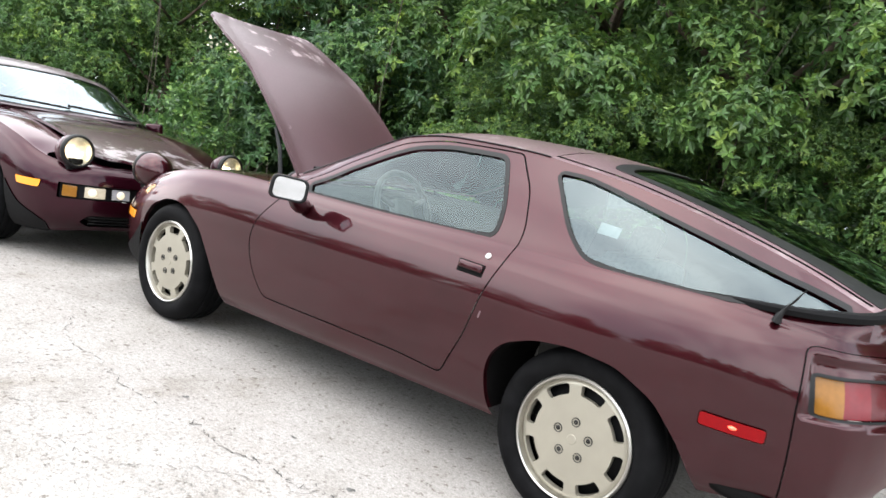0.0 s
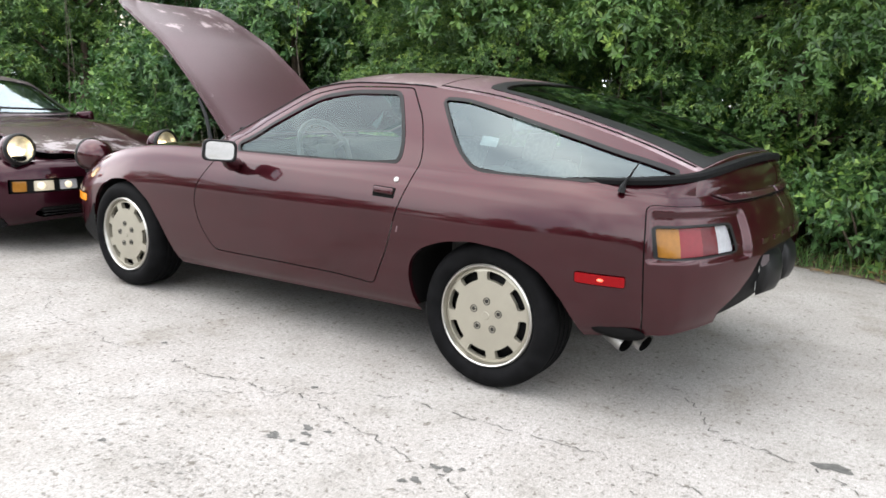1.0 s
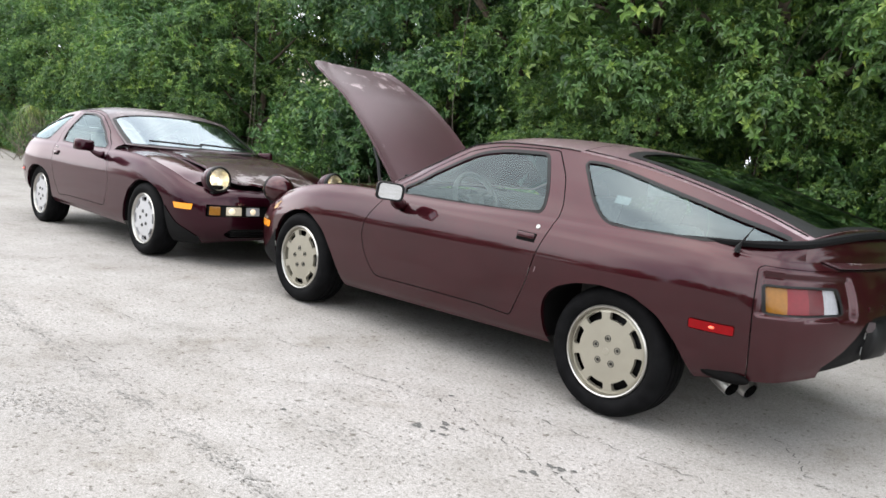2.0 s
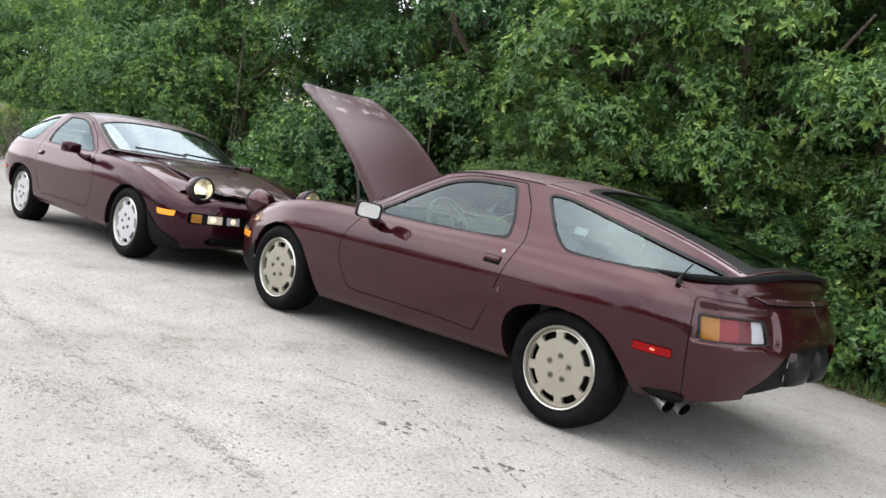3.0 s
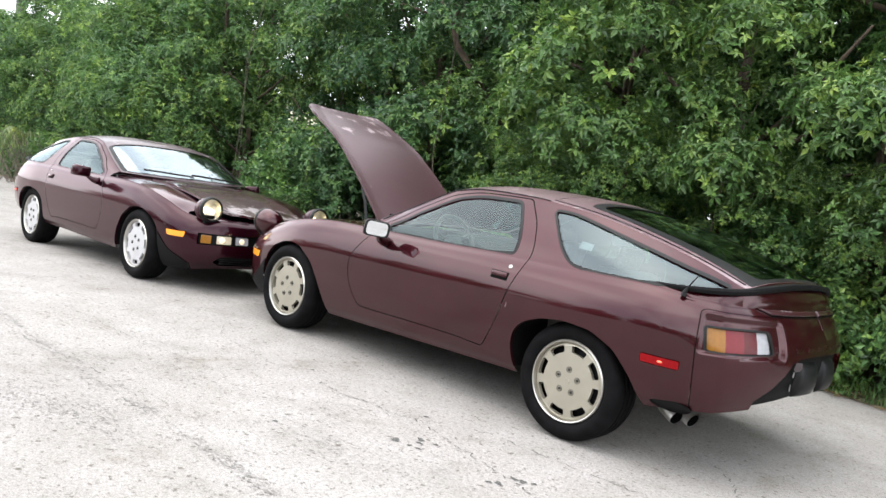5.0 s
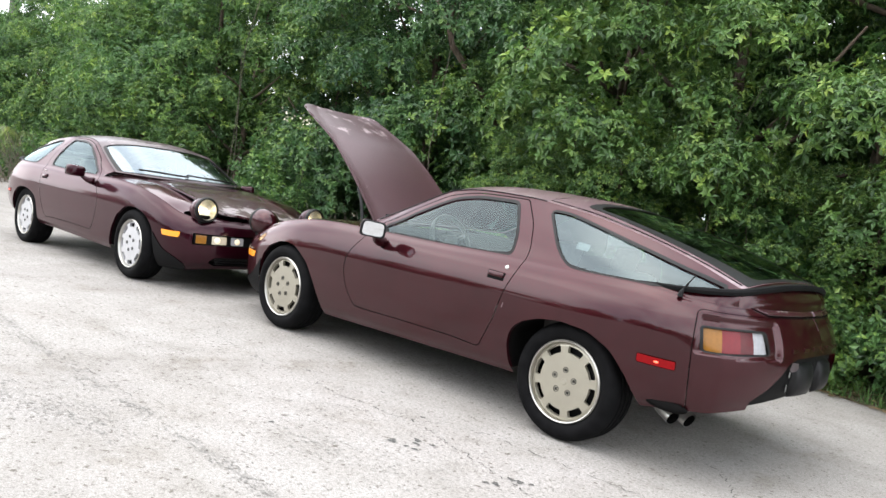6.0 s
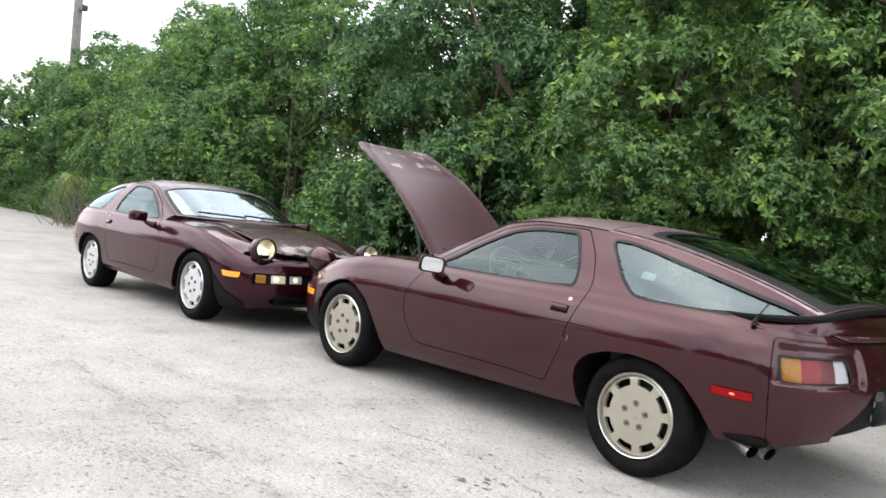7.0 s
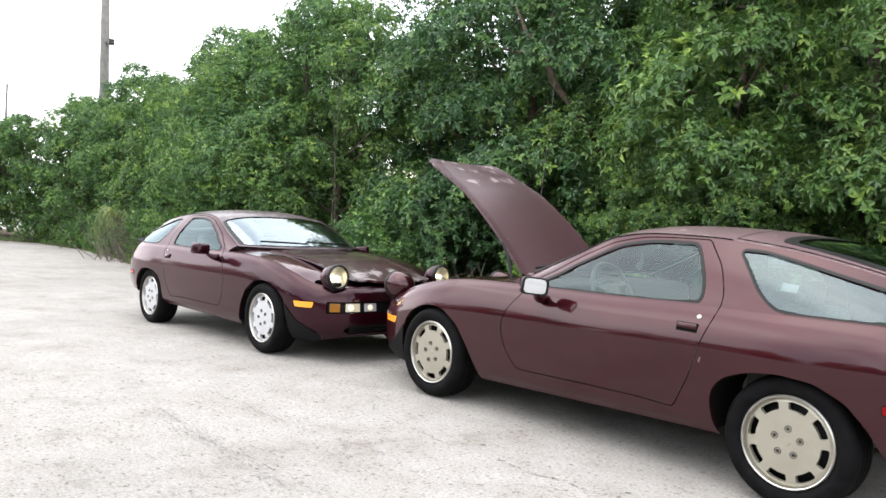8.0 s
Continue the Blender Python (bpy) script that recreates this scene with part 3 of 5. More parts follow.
        def lift(key):
            return -.005 if key.startswith("gap") else -.03 if key in ("nose_bar", "valance") else -.05 if key == "chin" else -.012 if key.startswith(("turn", "fog", "drive")) else .010 if key == "hatch_lip" else .006 if key.startswith("lip_") else .004 if "marker" in key else -.012 if key.startswith("tail_") else 0.0
        skin.add(sheet, at, sort, side > 0, lift)
    sheet.free()
    # greenhouse sides
    door_h = [h_out(d) for d in (door_a, door_b)]
    win, win_o, qua, qua_o = h_out(WINDOW), h_out(grown(WINDOW, .018)), h_out(QUARTER), h_out(grown(QUARTER, .014))
    sheet = flat_grid(np.linspace(-.49, 1.992, 90), np.linspace(0, 1, 14))
    for poly in (*door_h, win, win_o, qua, qua_o):
        engrave(sheet, poly)
    for side in (1, -1):
        tag = "left" if side < 0 else "right"

        def at2(x, w):
            return house(x, w) * (1, side, 1)

        def sort2(c):
            if inside(c, win_o):
                return f"window_{tag}" if inside(c, win) else f"seal_{tag}"
            if inside(c, qua_o):
                return f"quarter_{tag}" if inside(c, qua) else f"quarter_seal_{tag}"
            if inside(c, door_h[0]):
                return f"door_{tag}" if inside(c, door_h[1]) else f"gap_door_{tag}"
            return "body"
        skin.add(sheet, at2, sort2, side > 0, lambda k: -.005 if k.startswith("gap") else -.006 if k.startswith(("window", "quarter_l", "quarter_r")) else .002 if "seal" in k else 0)
    sheet.free()
    # windscreen, roof, hatch
    screen = rounded([(.12, -.93), (1.82, -.93), (1.82, .93), (.12, .93)], [.05, .12, .12, .05])
    hatch = rounded([(6.48, -.79), (9.86, -.73), (9.86, .73), (6.48, .79)], [.25, .15, .15, .25])
    screen_o = grown(screen, .05)
    hatch_o = rounded([(6.22, -.84), (9.98, -.925), (9.98, .925), (6.22, .84)], [.3, .01, .01, .3])
    joint = [(5.50, -.955), (5.53, -.955), (5.53, .955), (5.50, .955)]
    seam_h = [[(5.50, s * .935), (9.9, s * .935), (9.9, s * .96), (5.50, s * .96)] for s in (1, -1)]
    sheet = flat_grid(np.linspace(0, 10, 81), np.linspace(-1, 1, 41))
    for poly in (screen, screen_o, hatch, hatch_o, joint, *seam_h):
        engrave(sheet, poly)

    def sort3(c):
        if inside(c, screen_o):
            return "screen" if inside(c, screen) else "screen_seal"
        if inside(c, hatch_o):
            return "hatch_glass" if inside(c, hatch) else "hatch_seal"
        if inside(c, joint) or any(inside(c, s) for s in seam_h):
            return "gap_roof"
        if c[0] > 9.6:
            return "hatch"
        return "hatch" if c[0] > 5.5 and abs(c[1]) < .95 else "roof"
    skin.add(sheet, canopy, sort3, False, lambda k: -.004 if k in ("gap_roof", "screen", "hatch_glass") else .002 if "seal" in k else 0)
    sheet.free()
    # front deck
    hood_x = [(x, y / max(shoulder(x)[0], .05)) for x, y in HOOD]
    hood = hood_x + [(x, -t) for x, t in reversed(hood_x)]
    hood_o = grown(hood, .004)
    pods = []
    for s in (1, -1):
        pods.append([(-1.90 + .115 * math.cos(a), s * .585 / shoulder(-1.9)[0] + .125 * math.sin(a)) for a in np.linspace(0, 2 * math.pi, 20, endpoint=False)])
    sheet = flat_grid(np.unique(np.r_[np.linspace(-2.079, -1.9, 14), np.linspace(-1.9, -.40, 50)]), np.linspace(-1, 1, 61))
    for poly in (hood_o, hood, *pods):
        engrave(sheet, poly)

    def sort4(c):
        for p, tag in zip(pods, ("right", "left")):
            if inside(c, p):
                return f"pod_well_{tag}"
        if inside(c, hood_o):
            return "hood" if inside(c, hood) else "deck_gap"
        return "cowl" if c[0] > -.745 else "body"
    skin.add(sheet, bonnet, sort4, False, lambda k: -.006 if k == "deck_gap" else -.07 if k.startswith("pod_well") else 0)
    sheet.free()
    return skin


SKIN, WHEEL, CACHE = build_skin(), wheel_mesh(), {}


def cached(key, make):
    if key not in CACHE:
        CACHE[key] = make()
    return CACHE[key]


def wheel(car, x, side, rim_mat, spin):
    face, lip, tyre, hub, crest, bolts = WHEEL
    w = part_mesh("wheel", hub, MATT, car, "road wheel with slotted alloy rim and black tyre")
    w.matrix_basis = pose(x, -.845 if side < 0 else .845, .312, 0, 0, 0 if side < 0 else 180) @ pose(0, 0, 0, 0, spin, 0)
    part_mesh("tyre", tyre, TYRE, w, "worn black tyre")
    for me, nm, mat, lab in ((face, "rim", rim_mat, "slotted flat alloy rim"), (lip, "rim_lip", POLISHED, "polished rim lip"), (crest, "hub_cap", rim_mat, "")):
        own = cached((nm, rim_mat.name), lambda: me.copy())
        own.materials.clear()
        own.materials.append(mat)
        part_mesh(nm, own, mat, w, lab)
    for b in bolts:
        part_mesh("wheel_bolt", b, STEEL, w)
    return w


def pane(name, key, mat, parent, label=""):
    ob = part_mesh(name, cached(key, lambda: SKIN.mesh(key)), mat, parent, label)
    ob.visible_shadow = False
    return ob


def panel(name, key, mat, parent, label="", thick=0.0):
    return part_mesh(name, cached(key, lambda: SKIN.mesh(key, thick=thick)), mat, parent, label)


def arch_parts(root, outline, side):
    """The rolled lip and the dark well behind a wheel opening."""
    pts = [(x, z) for x, z in outline if z > LOW(x) + .012]
    skin = [flank(*on_flank(x=x, z=z)) for x, z in pts]
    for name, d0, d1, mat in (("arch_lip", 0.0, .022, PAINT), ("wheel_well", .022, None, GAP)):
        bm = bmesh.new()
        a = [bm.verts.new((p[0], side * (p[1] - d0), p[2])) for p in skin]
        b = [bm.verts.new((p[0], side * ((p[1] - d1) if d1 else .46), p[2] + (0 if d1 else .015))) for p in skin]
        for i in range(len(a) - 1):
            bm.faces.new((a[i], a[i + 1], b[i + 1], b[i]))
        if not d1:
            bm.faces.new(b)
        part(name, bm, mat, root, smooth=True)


def sweep(path, section):
    """A closed section swept along a path; section(f) gives (out, up) pairs, out across the path in plan."""
    bm, rings = bmesh.new(), []
    for i, p in enumerate(path):
        d = np.subtract(path[min(i + 1, len(path) - 1)], path[max(i - 1, 0)])[:2]
        d = d / np.linalg.norm(d)
        out = np.array((d[1], -d[0]))
        rings.append([bm.verts.new((p[0] + out[0] * o, p[1] + out[1] * o, p[2] + u)) for o, u in section(i / (len(path) - 1))])
    n = len(rings[0])
    for a, b in zip(rings, rings[1:]):
        for i in range(n):
            j = (i + 1) % n
            bm.faces.new((a[i], a[j], b[j], b[i]))
    bm.faces.new(rings[0][::-1])
    bm.faces.new(rings[-1])
    bmesh.ops.recalc_face_normals(bm, faces=bm.faces)
    return bm


def tail_top():
    """The painted strip between hatch and tail."""
    bm, rows = bmesh.new(), []
    s_side = next(s for s in np.linspace(GIRTH * .6, GIRTH, 400) if flank(s, 1)[0] > 1.98)
    for t in np.linspace(-1, 1, 41):
        a = canopy(10, t)
        b = flank(s_side + (GIRTH - s_side) * (1 - abs(t)), 1.0) * (1, 1 if t >= 0 else -1, 1)
        row = []
        for w in np.linspace(0, 1, 5):
            p = a + (b - a) * w
            p[0] += .03 * math.sin(math.pi * w) * (1 - abs(t) ** 4)
            row.append(bm.verts.new(p))
        rows.append(row)
    for a, b in zip(rows, rows[1:]):
        for i in range(4):
            bm.faces.new((a[i], a[i + 1], b[i + 1], b[i]))
    bmesh.ops.recalc_face_normals(bm, faces=bm.faces)
    return bm


def headlamp(root, s, lit):
    """A raised pop-up lamp: painted bullet shell, black bezel and ribbed glass."""
    shell = turned([(.098, 0), (.108, .004), (.114, .02), (.115, .06), (.108, .11), (.088, .155), (.055, .185), (.02, .198), (.0005, .20)], 36)
    rim = turned([(.096, .006), (.097, -.010), (.102, -.014), (.110, -.008), (.1165, .004), (.1175, .018), (.1165, .026), (.112, .030)], 36)
    lens = turned([(.0005, -.020), (.03, -.0185), (.06, -.013), (.085, -.004), (.098, .004)], 36)
    bowl = turned([(.097, .004), (.084, .030), (.055, .055), (.022, .068), (.0005, .070)], 36)
    bulb = turned([(.0005, .020), (.010, .024), (.016, .034), (.014, .050), (.010, .066)], 16)
    pod = part("headlamp", shell, PAINT, root, "round pop-up headlamp in a painted shell", True)
    pod.matrix_basis = pose(-2.03, s * .585, .715, 0, 0, -90) @ pose(0, 0, 0, -4, 0, 0) @ Matrix.Diagonal((.93, 1, .93, 1))
    part("bezel", rim, BLACK, pod, "black bezel", True)
    glass = part("lens", lens, LAMP_GLASS, pod, "clear lamp glass", True)
    glass.visible_shadow = False
    part("reflector", bowl, REFLECTOR, pod, "bright reflector bowl", True)
    part("bulb", bulb, LAMP_LIT, pod, "lit bulb", True)
    arm = block(bmesh.new(), (-.05, .02, -.13), (.05, .09, -.05), .01)
    part("lift_arm", arm, MATT, pod)


def mirror(door, s):
    """A flag mirror on a stalk that flares into its foot, turned outwards."""
    edge = rounded([(-.094, -.058), (.094, -.066), (.094, .054), (-.090, .058)], .036)

    def ring(bm, x, k):
        return [bm.verts.new((x, s * y * k, z * k)) for y, z in edge]

    def loft(bm, stations, close):
        rings = [ring(bm, x, k) for x, k in stations]
        for a, b in zip(rings, rings[1:]):
            for i in range(len(edge)):
                j = (i + 1) % len(edge)
                bm.faces.new((a[i], a[j], b[j], b[i]))
        if close:
            bm.faces.new(rings[-1])
        bmesh.ops.recalc_face_normals(bm, faces=bm.faces)
        return bm
    head = part("mirror", loft(bmesh.new(), ((.0, 1.0), (-.012, 1.04), (-.06, 1.03), (-.092, .95), (-.110, .78), (-.116, .1)), True), PAINT, door, "burgundy door mirror with a black frame", True)
    xh = -.178 if s < 0 else -.315
    head.matrix_basis = pose(xh, s * 1.02, .893, s * 6, 0, -32 if s < 0 else 6) @ Matrix.Scale(.84, 4)
    part("mirror_frame", loft(bmesh.new(), ((-.012, 1.045), (.004, 1.03), (.006, .95), (.004, .86), (-.003, .84)), False), BLACK, head, "black frame", True)
    bm = bmesh.new()
    f = bm.faces.new(ring(bm, .0, .85))
    f.normal_update()
    if f.normal.x < 0:
        f.normal_flip()
    part("mirror_glass", bm, MIRROR, head)
    stalk = tube(bmesh.new(), [(xh - .035, s * .965, .858), (xh - .055, s * .945, .835), (xh - .065, s * .920, .820), (xh - .072, s * .890, .812), (xh - .075, s * .855, .808)], [.018, .020, .026, .033, .037], 12)
    part("mirror_stalk", stalk, PAINT, door, "painted mirror stalk flaring into its foot", True)


def seat(x, y, root):
    bm = block(bmesh.new(), (-.25, -.24, 0), (.25, .24, .16), .05)
    me = bpy.data.meshes.new("cushion")
    bm.to_mesh(me)
    bm.free()
    base = part_mesh("seat", me, LEATHER, root, "grey leather front seat", True)
    base.matrix_basis = Matrix.Translation((x, y, .34))
    bm = block(bmesh.new(), (.16, -.23, .1), (.30, .23, .60), .05, pose(.08, 0, 0, 0, 16, 0))
    part("backrest", bm, LEATHER, base, "", True)
    bm = block(bmesh.new(), (.20, -.12, .60), (.29, .12, .76), .035, pose(.08, 0, 0, 0, 16, 0))
    part("headrest", bm, LEATHER, base, "", True)


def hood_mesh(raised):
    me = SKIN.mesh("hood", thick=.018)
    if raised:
        # raised bonnet only: front edge reshaped, bent further down and forward than the closed one
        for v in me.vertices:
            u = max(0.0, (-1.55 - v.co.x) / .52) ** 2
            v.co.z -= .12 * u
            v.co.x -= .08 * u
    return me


def cabin(root):
    bm = bmesh.new()
    for lo, hi in (((-.72, -.74, .27), (.76, .74, .30)), ((-.80, -.70, .27), (-.42, .70, .84)), ((.95, -.68, .27), (1.15, .68, .62)), ((1.15, -.66, .55), (1.95, .66, .66))):
        block(bm, lo, hi, .03)
    part("cabin_tub", bm, CABIN, root, "dark cabin lining")
    bm = block(bmesh.new(), (-.62, -.68, .70), (-.16, .68, .90), .06)
    part("dashboard", bm, CABIN, root, "dark moulded dashboard", True)
    for y in (-.37, .37):
        seat(.32, y, root)
    for y in (-.33, .33):
        bm = block(bmesh.new(), (.80, y - .22, .40), (1.0, y + .22, .86), .06, pose(0, 0, 0))
        part("rear_seat", bm, LEATHER, root, "grey leather rear seat", True)
    # four-spoke wheel
    ring = bmesh.new()
    circle = [(0, .185 * math.cos(a), .185 * math.sin(a)) for a in np.linspace(0, 2 * math.pi, 33)]
    tube(ring, circle, .016, 8, False)
    for a in (20, 160, 215, 325):
        tube(ring, [(-.01, .04 * math.cos(radians(a)), .04 * math.sin(radians(a))), (0, .18 * math.cos(radians(a)), .18 * math.sin(radians(a)))], .012, 6)
    block(ring, (-.04, -.06, -.055), (.015, .06, .055), .015)
    sw = part("steering_wheel", ring, WHEEL_GRIP, root, "dark four-spoke steering wheel", True)
    sw.matrix_basis = pose(-.10, -.37, .855, 0, -24, 0)
    bm = tube(bmesh.new(), [(-.12, -.37, .90), (-.45, -.37, .75)], .035, 10)
    part("steering_column", bm, CABIN, root)


def car(place, label, rim_mat, hood_angle, hood_shift, spins, lit, raised):
    root = new("car")
    root.empty_display_size = 0.3
    root.matrix_world = place
    tagged(root, label, "car", "parked sports cars")
    panel("body", "body", PAINT, root, "burgundy metallic body shell")
    panel("front_bumper", "front_bumper", PAINT, root)
    bumper = panel("rear_bumper", "rear_bumper", PAINT, root)
    panel("rear_valance", "valance", MATT, root, "black valance under the tail")
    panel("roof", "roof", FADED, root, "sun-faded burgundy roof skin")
    panel("cowl", "cowl", PAINT, root)
    panel("tail_shut_line", "gap_tail", GAP, root)
    panel("roof_shut_line", "gap_roof", GAP, root)
    panel("deck_channel", "deck_gap", GAP, root)
    bar = panel("lamp_recess", "nose_bar", MATT, root, "black lamp recess in the bumper")
    panel("air_intake", "chin", MATT, root, "black air intake")
    pane("windscreen", "screen", SCREEN, root, "curved windscreen reflecting the sky")
    panel("windscreen_seal", "screen_seal", BLACK, root)
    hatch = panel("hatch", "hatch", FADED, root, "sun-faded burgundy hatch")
    pane("hatch_glass", "hatch_glass", HATCH_GLASS, hatch, "dark tinted hatch glass")
    panel("hatch_seal", "hatch_seal", BLACK, hatch)
    panel("hatch_lip", "hatch_lip", PEEL_GLINT, hatch, "worn glossy lower edge of the hatch", thick=.012)
    panel("hatch_shut_line", "gap_hatch", GAP, root)
    part("hatch_edge", tail_top(), PAINT, hatch, "", True)
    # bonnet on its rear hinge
    hood = part_mesh("hood", cached(("hood", raised), lambda: hood_mesh(raised)), HOOD_PAINT if raised else PEEL_GLINT, root, "burgundy bonnet raised on its rear hinge" if raised else "burgundy bonnet standing slightly ajar")
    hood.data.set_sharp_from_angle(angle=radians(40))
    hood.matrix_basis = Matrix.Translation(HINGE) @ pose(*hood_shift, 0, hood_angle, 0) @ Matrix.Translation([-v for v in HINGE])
    for tag, s in (("left", -1), ("right", 1)):
        door = panel("door", f"door_{tag}", PAINT, root)
        pane("window", f"window_{tag}", GLASS, door, "door glass mirroring the pale sky")
        panel("window_seal", f"seal_{tag}", BLACK, door, "black rubber window seal")
        pane("quarter_window", f"quarter_{tag}", QUARTER_GLASS, root, "long rear side window")
        panel("quarter_seal", f"quarter_seal_{tag}", BLACK, root)
        panel("side_marker", f"marker_{tag}", RED_LIT if lit else RED, root, "glowing red side marker")
        p = flank(*on_flank(x=1.745, z=.553))
        glow = part("marker_bulb", turned([(.0005, -.006), (.006, -.005), (.009, 0), (.009, .004)], 12), MARKER_BULB, root, "", True)
        glow.matrix_basis = pose(p[0], s * (p[1] + .004), p[2], 0, 0, 0 if s < 0 else 180) @ Matrix.Diagonal((1.5, 1, .7, 1))
        panel("front_side_marker", f"front_marker_{tag}", AMBER_LIT, root, "glowing amber side marker")
        panel("turn_signal", f"turn_{tag}", AMBER, bar, "amber turn signal")
        panel("fog_lamp", f"fog_{tag}", FOG_LIT, bar, "lit fog lamp")
        panel("driving_lamp", f"drive_{tag}", CLEAR, bar, "clear driving lamp")
        lamp = panel("tail_lamp", f"lamp_frame_{tag}", BLACK, root, "tail lamp with amber, red and clear lenses")
        for k, (mat, lab) in enumerate(((AMBER, "amber lens"), (RED, "red lens"), (RED_DARK, "dark red lens"), (CLEAR, "clear reversing lens"))):
            panel("lens", f"tail_{k}_{tag}", mat, lamp, lab)
        panel("headlamp_well", f"pod_well_{tag}", MATT, root)
        panel("front_lip", f"lip_{tag}", MATT, root, "black rubber chin spoiler")
        for key, y, mat in (("fog", .505, FOG_LIT), ("drive", .330, CLEAR)):
            p = flank(*on_flank(y=y, z=.463, half=-1))
            q = flank(*on_flank(y=y + .03, z=.463, half=-1))
            bm = turned([(.0005, -.006), (.014, -.005), (.023, -.002), (.027, .004)], 16)
            bulb = part("bulb_glow", bm, BULB_SOFT, bar, "lit bulb behind the glass", True)
            bulb.matrix_basis = pose(p[0] + .009, s * p[1], p[2], 0, 0, -90 - s * math.degrees(math.atan2(q[0] - p[0], .03)))
        panel("door_shut_line", f"gap_door_{tag}", GAP, root)
        panel("marker_frame", f"gap_mark_{tag}", RED_DARK, root)
        panel("front_marker_frame", f"gap_fmark_{tag}", GAP, root)
        headlamp(root, s, lit)
        mirror(door, s)
        # near-black block for the shade in the handle recess, painted flap, lock above
        p = flank(*on_flank(x=.726, z=.775))
        grip = part("door_handle", block(bmesh.new(), (-.060, -.005, -.024), (.060, .005, .024), .004), GAP, door, "recessed door handle")
        grip.matrix_basis = Matrix.Translation((p[0], s * (p[1] - .001), p[2])) @ pose(0, 0, 0, s * 12, 1.5, 0)
        part("handle_flap", block(bmesh.new(), (-.053, -.013, -.008), (.053, .013, .020), .006), PAINT, grip, "", True)
        bm = turned([(.0005, -.002), (.004, -.004), (.010, -.004), (.0125, -.002), (.0125, .006)], 16)
        lock = part("door_lock", bm, EXHAUST, door, "chrome door lock", True)
        p = flank(*on_flank(x=.778, z=.832))
        lock.matrix_basis = pose(p[0], s * (p[1] + .001), p[2], s * 25, 0, 0 if s < 0 else 180)
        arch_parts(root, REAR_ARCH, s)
        p = flank(*on_flank(x=.815, z=.625))
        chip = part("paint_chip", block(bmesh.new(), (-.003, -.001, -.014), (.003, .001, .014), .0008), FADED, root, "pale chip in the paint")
        chip.matrix_basis = pose(p[0], s * p[1], p[2], 0, 12, 0)
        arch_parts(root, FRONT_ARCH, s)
        bm = tube(bmesh.new(), [G_LINE(u) * (1, s, 1) + (0, s * .003, .002) for u in np.linspace(.1, 5.5, 44)], .0024, 6)
        part("drip_rail", bm, BLACK, root, "", True)
    # small pale rectangle just inside the left quarter glass
    bm = bmesh.new()
    bm.faces.new([bm.verts.new(house(x, w) * (1, -1, 1) - np.array((0, -.010, 0))) for x, w in ((1.13, .36), (1.21, .36), (1.21, .49), (1.13, .49))])
    part("sticker", bm, PALE_PATCH, root, "small pale rectangle just inside the glass")
    # tail spoiler
    side = [(1.42, .805, .900), (1.60, .795, .910), (1.77, .775, .918), (1.89, .725, .928), (1.985, .63, .942), (2.035, .49, .964), (2.065, .27, .985), (2.075, .0, .993)]
    half = [spline(side)(u) for u in np.linspace(0, 7, 29)]
    path = [p * (1, -1, 1) for p in half] + half[::-1][1:]

    def blade(f):
        g = min(1.0, 1.0 * min(f, 1 - f) * 5)
        return [(.010 * g, -.014 - .003 * g), (.014 * g, .000), (.009 * g, .011 * g), (-.020 * g, .010 * g + .002), (-.042 * g - .01, .000), (-.042 * g - .01, -.016)]
    part("spoiler", sweep(path, blade), MATT, root, "black rubber tail spoiler")
    for (x, s), spin in zip(((-1.25, -1), (1.25, -1), (-1.25, 1), (1.25, 1)), spins):
        wheel(root, x, s, rim_mat, spin)
    cabin(root)
    # underside
    bm, rows = bmesh.new(), []
    for x in np.linspace(-2.0, 2.1, 42):
        w = .72 if -.70 < x < .78 else .44
        rows.append([bm.verts.new((x, y, LOW(x) + (.015 if w > .5 else .04))) for y in (-w, 0, w)])
    for a, b in zip(rows, rows[1:]):
        for i in range(2):
            bm.faces.new((a[i], a[i + 1], b[i + 1], b[i]))
    part("underbody", bm, MATT, root)
    # silencer and twin outlets
    bm = turned([(.0005, -.17), (.08, -.17), (.095, -.15), (.095, .15), (.08, .17), (.0005, .17)], 24)
    box = part("silencer", bm, EXHAUST, root, "stained steel silencer", True)
    box.matrix_basis = pose(1.66, -.52, .405, 0, 0, 90)
    for a, b, c in (((1.66, -.655, .350), (1.735, -.692, .312), (1.813, -.72, .281)), ((1.70, -.585, .345), (1.78, -.61, .302), (1.858, -.63, .270))):
        bm = bmesh.new()
        tube(bm, [a, b, c], [.036, .037, .038], 18, False)
        pipe = part("exhaust_pipe", bm, EXHAUST, root, "slanted steel exhaust tip", True)
        # inner face in the same near-black as the gaps
        bore = bmesh.new()
        tube(bore, [c, b, a], [.034, .033, .032], 18, False)
        part("pipe_bore", bore, GAP, pipe, "near-black bore of the exhaust tip", True)
    # near-black disc on the skin for the shade in the cut-out over the outlets
    p = flank(*on_flank(x=1.80, z=.372))
    bm = turned([(.0005, -.010), (.6, -.008), (.9, -.002), (1.0, .012)], 28)
    notch = part("exhaust_cutout", bm, GAP, root, "near-black disc standing for the shaded notch over the exhaust", True)
    notch.matrix_basis = pose(p[0], -p[1] + .004, p[2] - .014, -20, 3, 8) @ Matrix.Diagonal((.108, 1, .030, 1))
    # slats across the air intake
    for v in (.105, .16, .215):
        pts = [flank(abs(s), v) * (1, 1 if s > 0 else -1, 1) + (.035, 0, 0) for s in np.linspace(-.5, .5, 21)]
        part("grille_slat", tube(bmesh.new(), pts, .006, 6), BLACK, root, "", True)
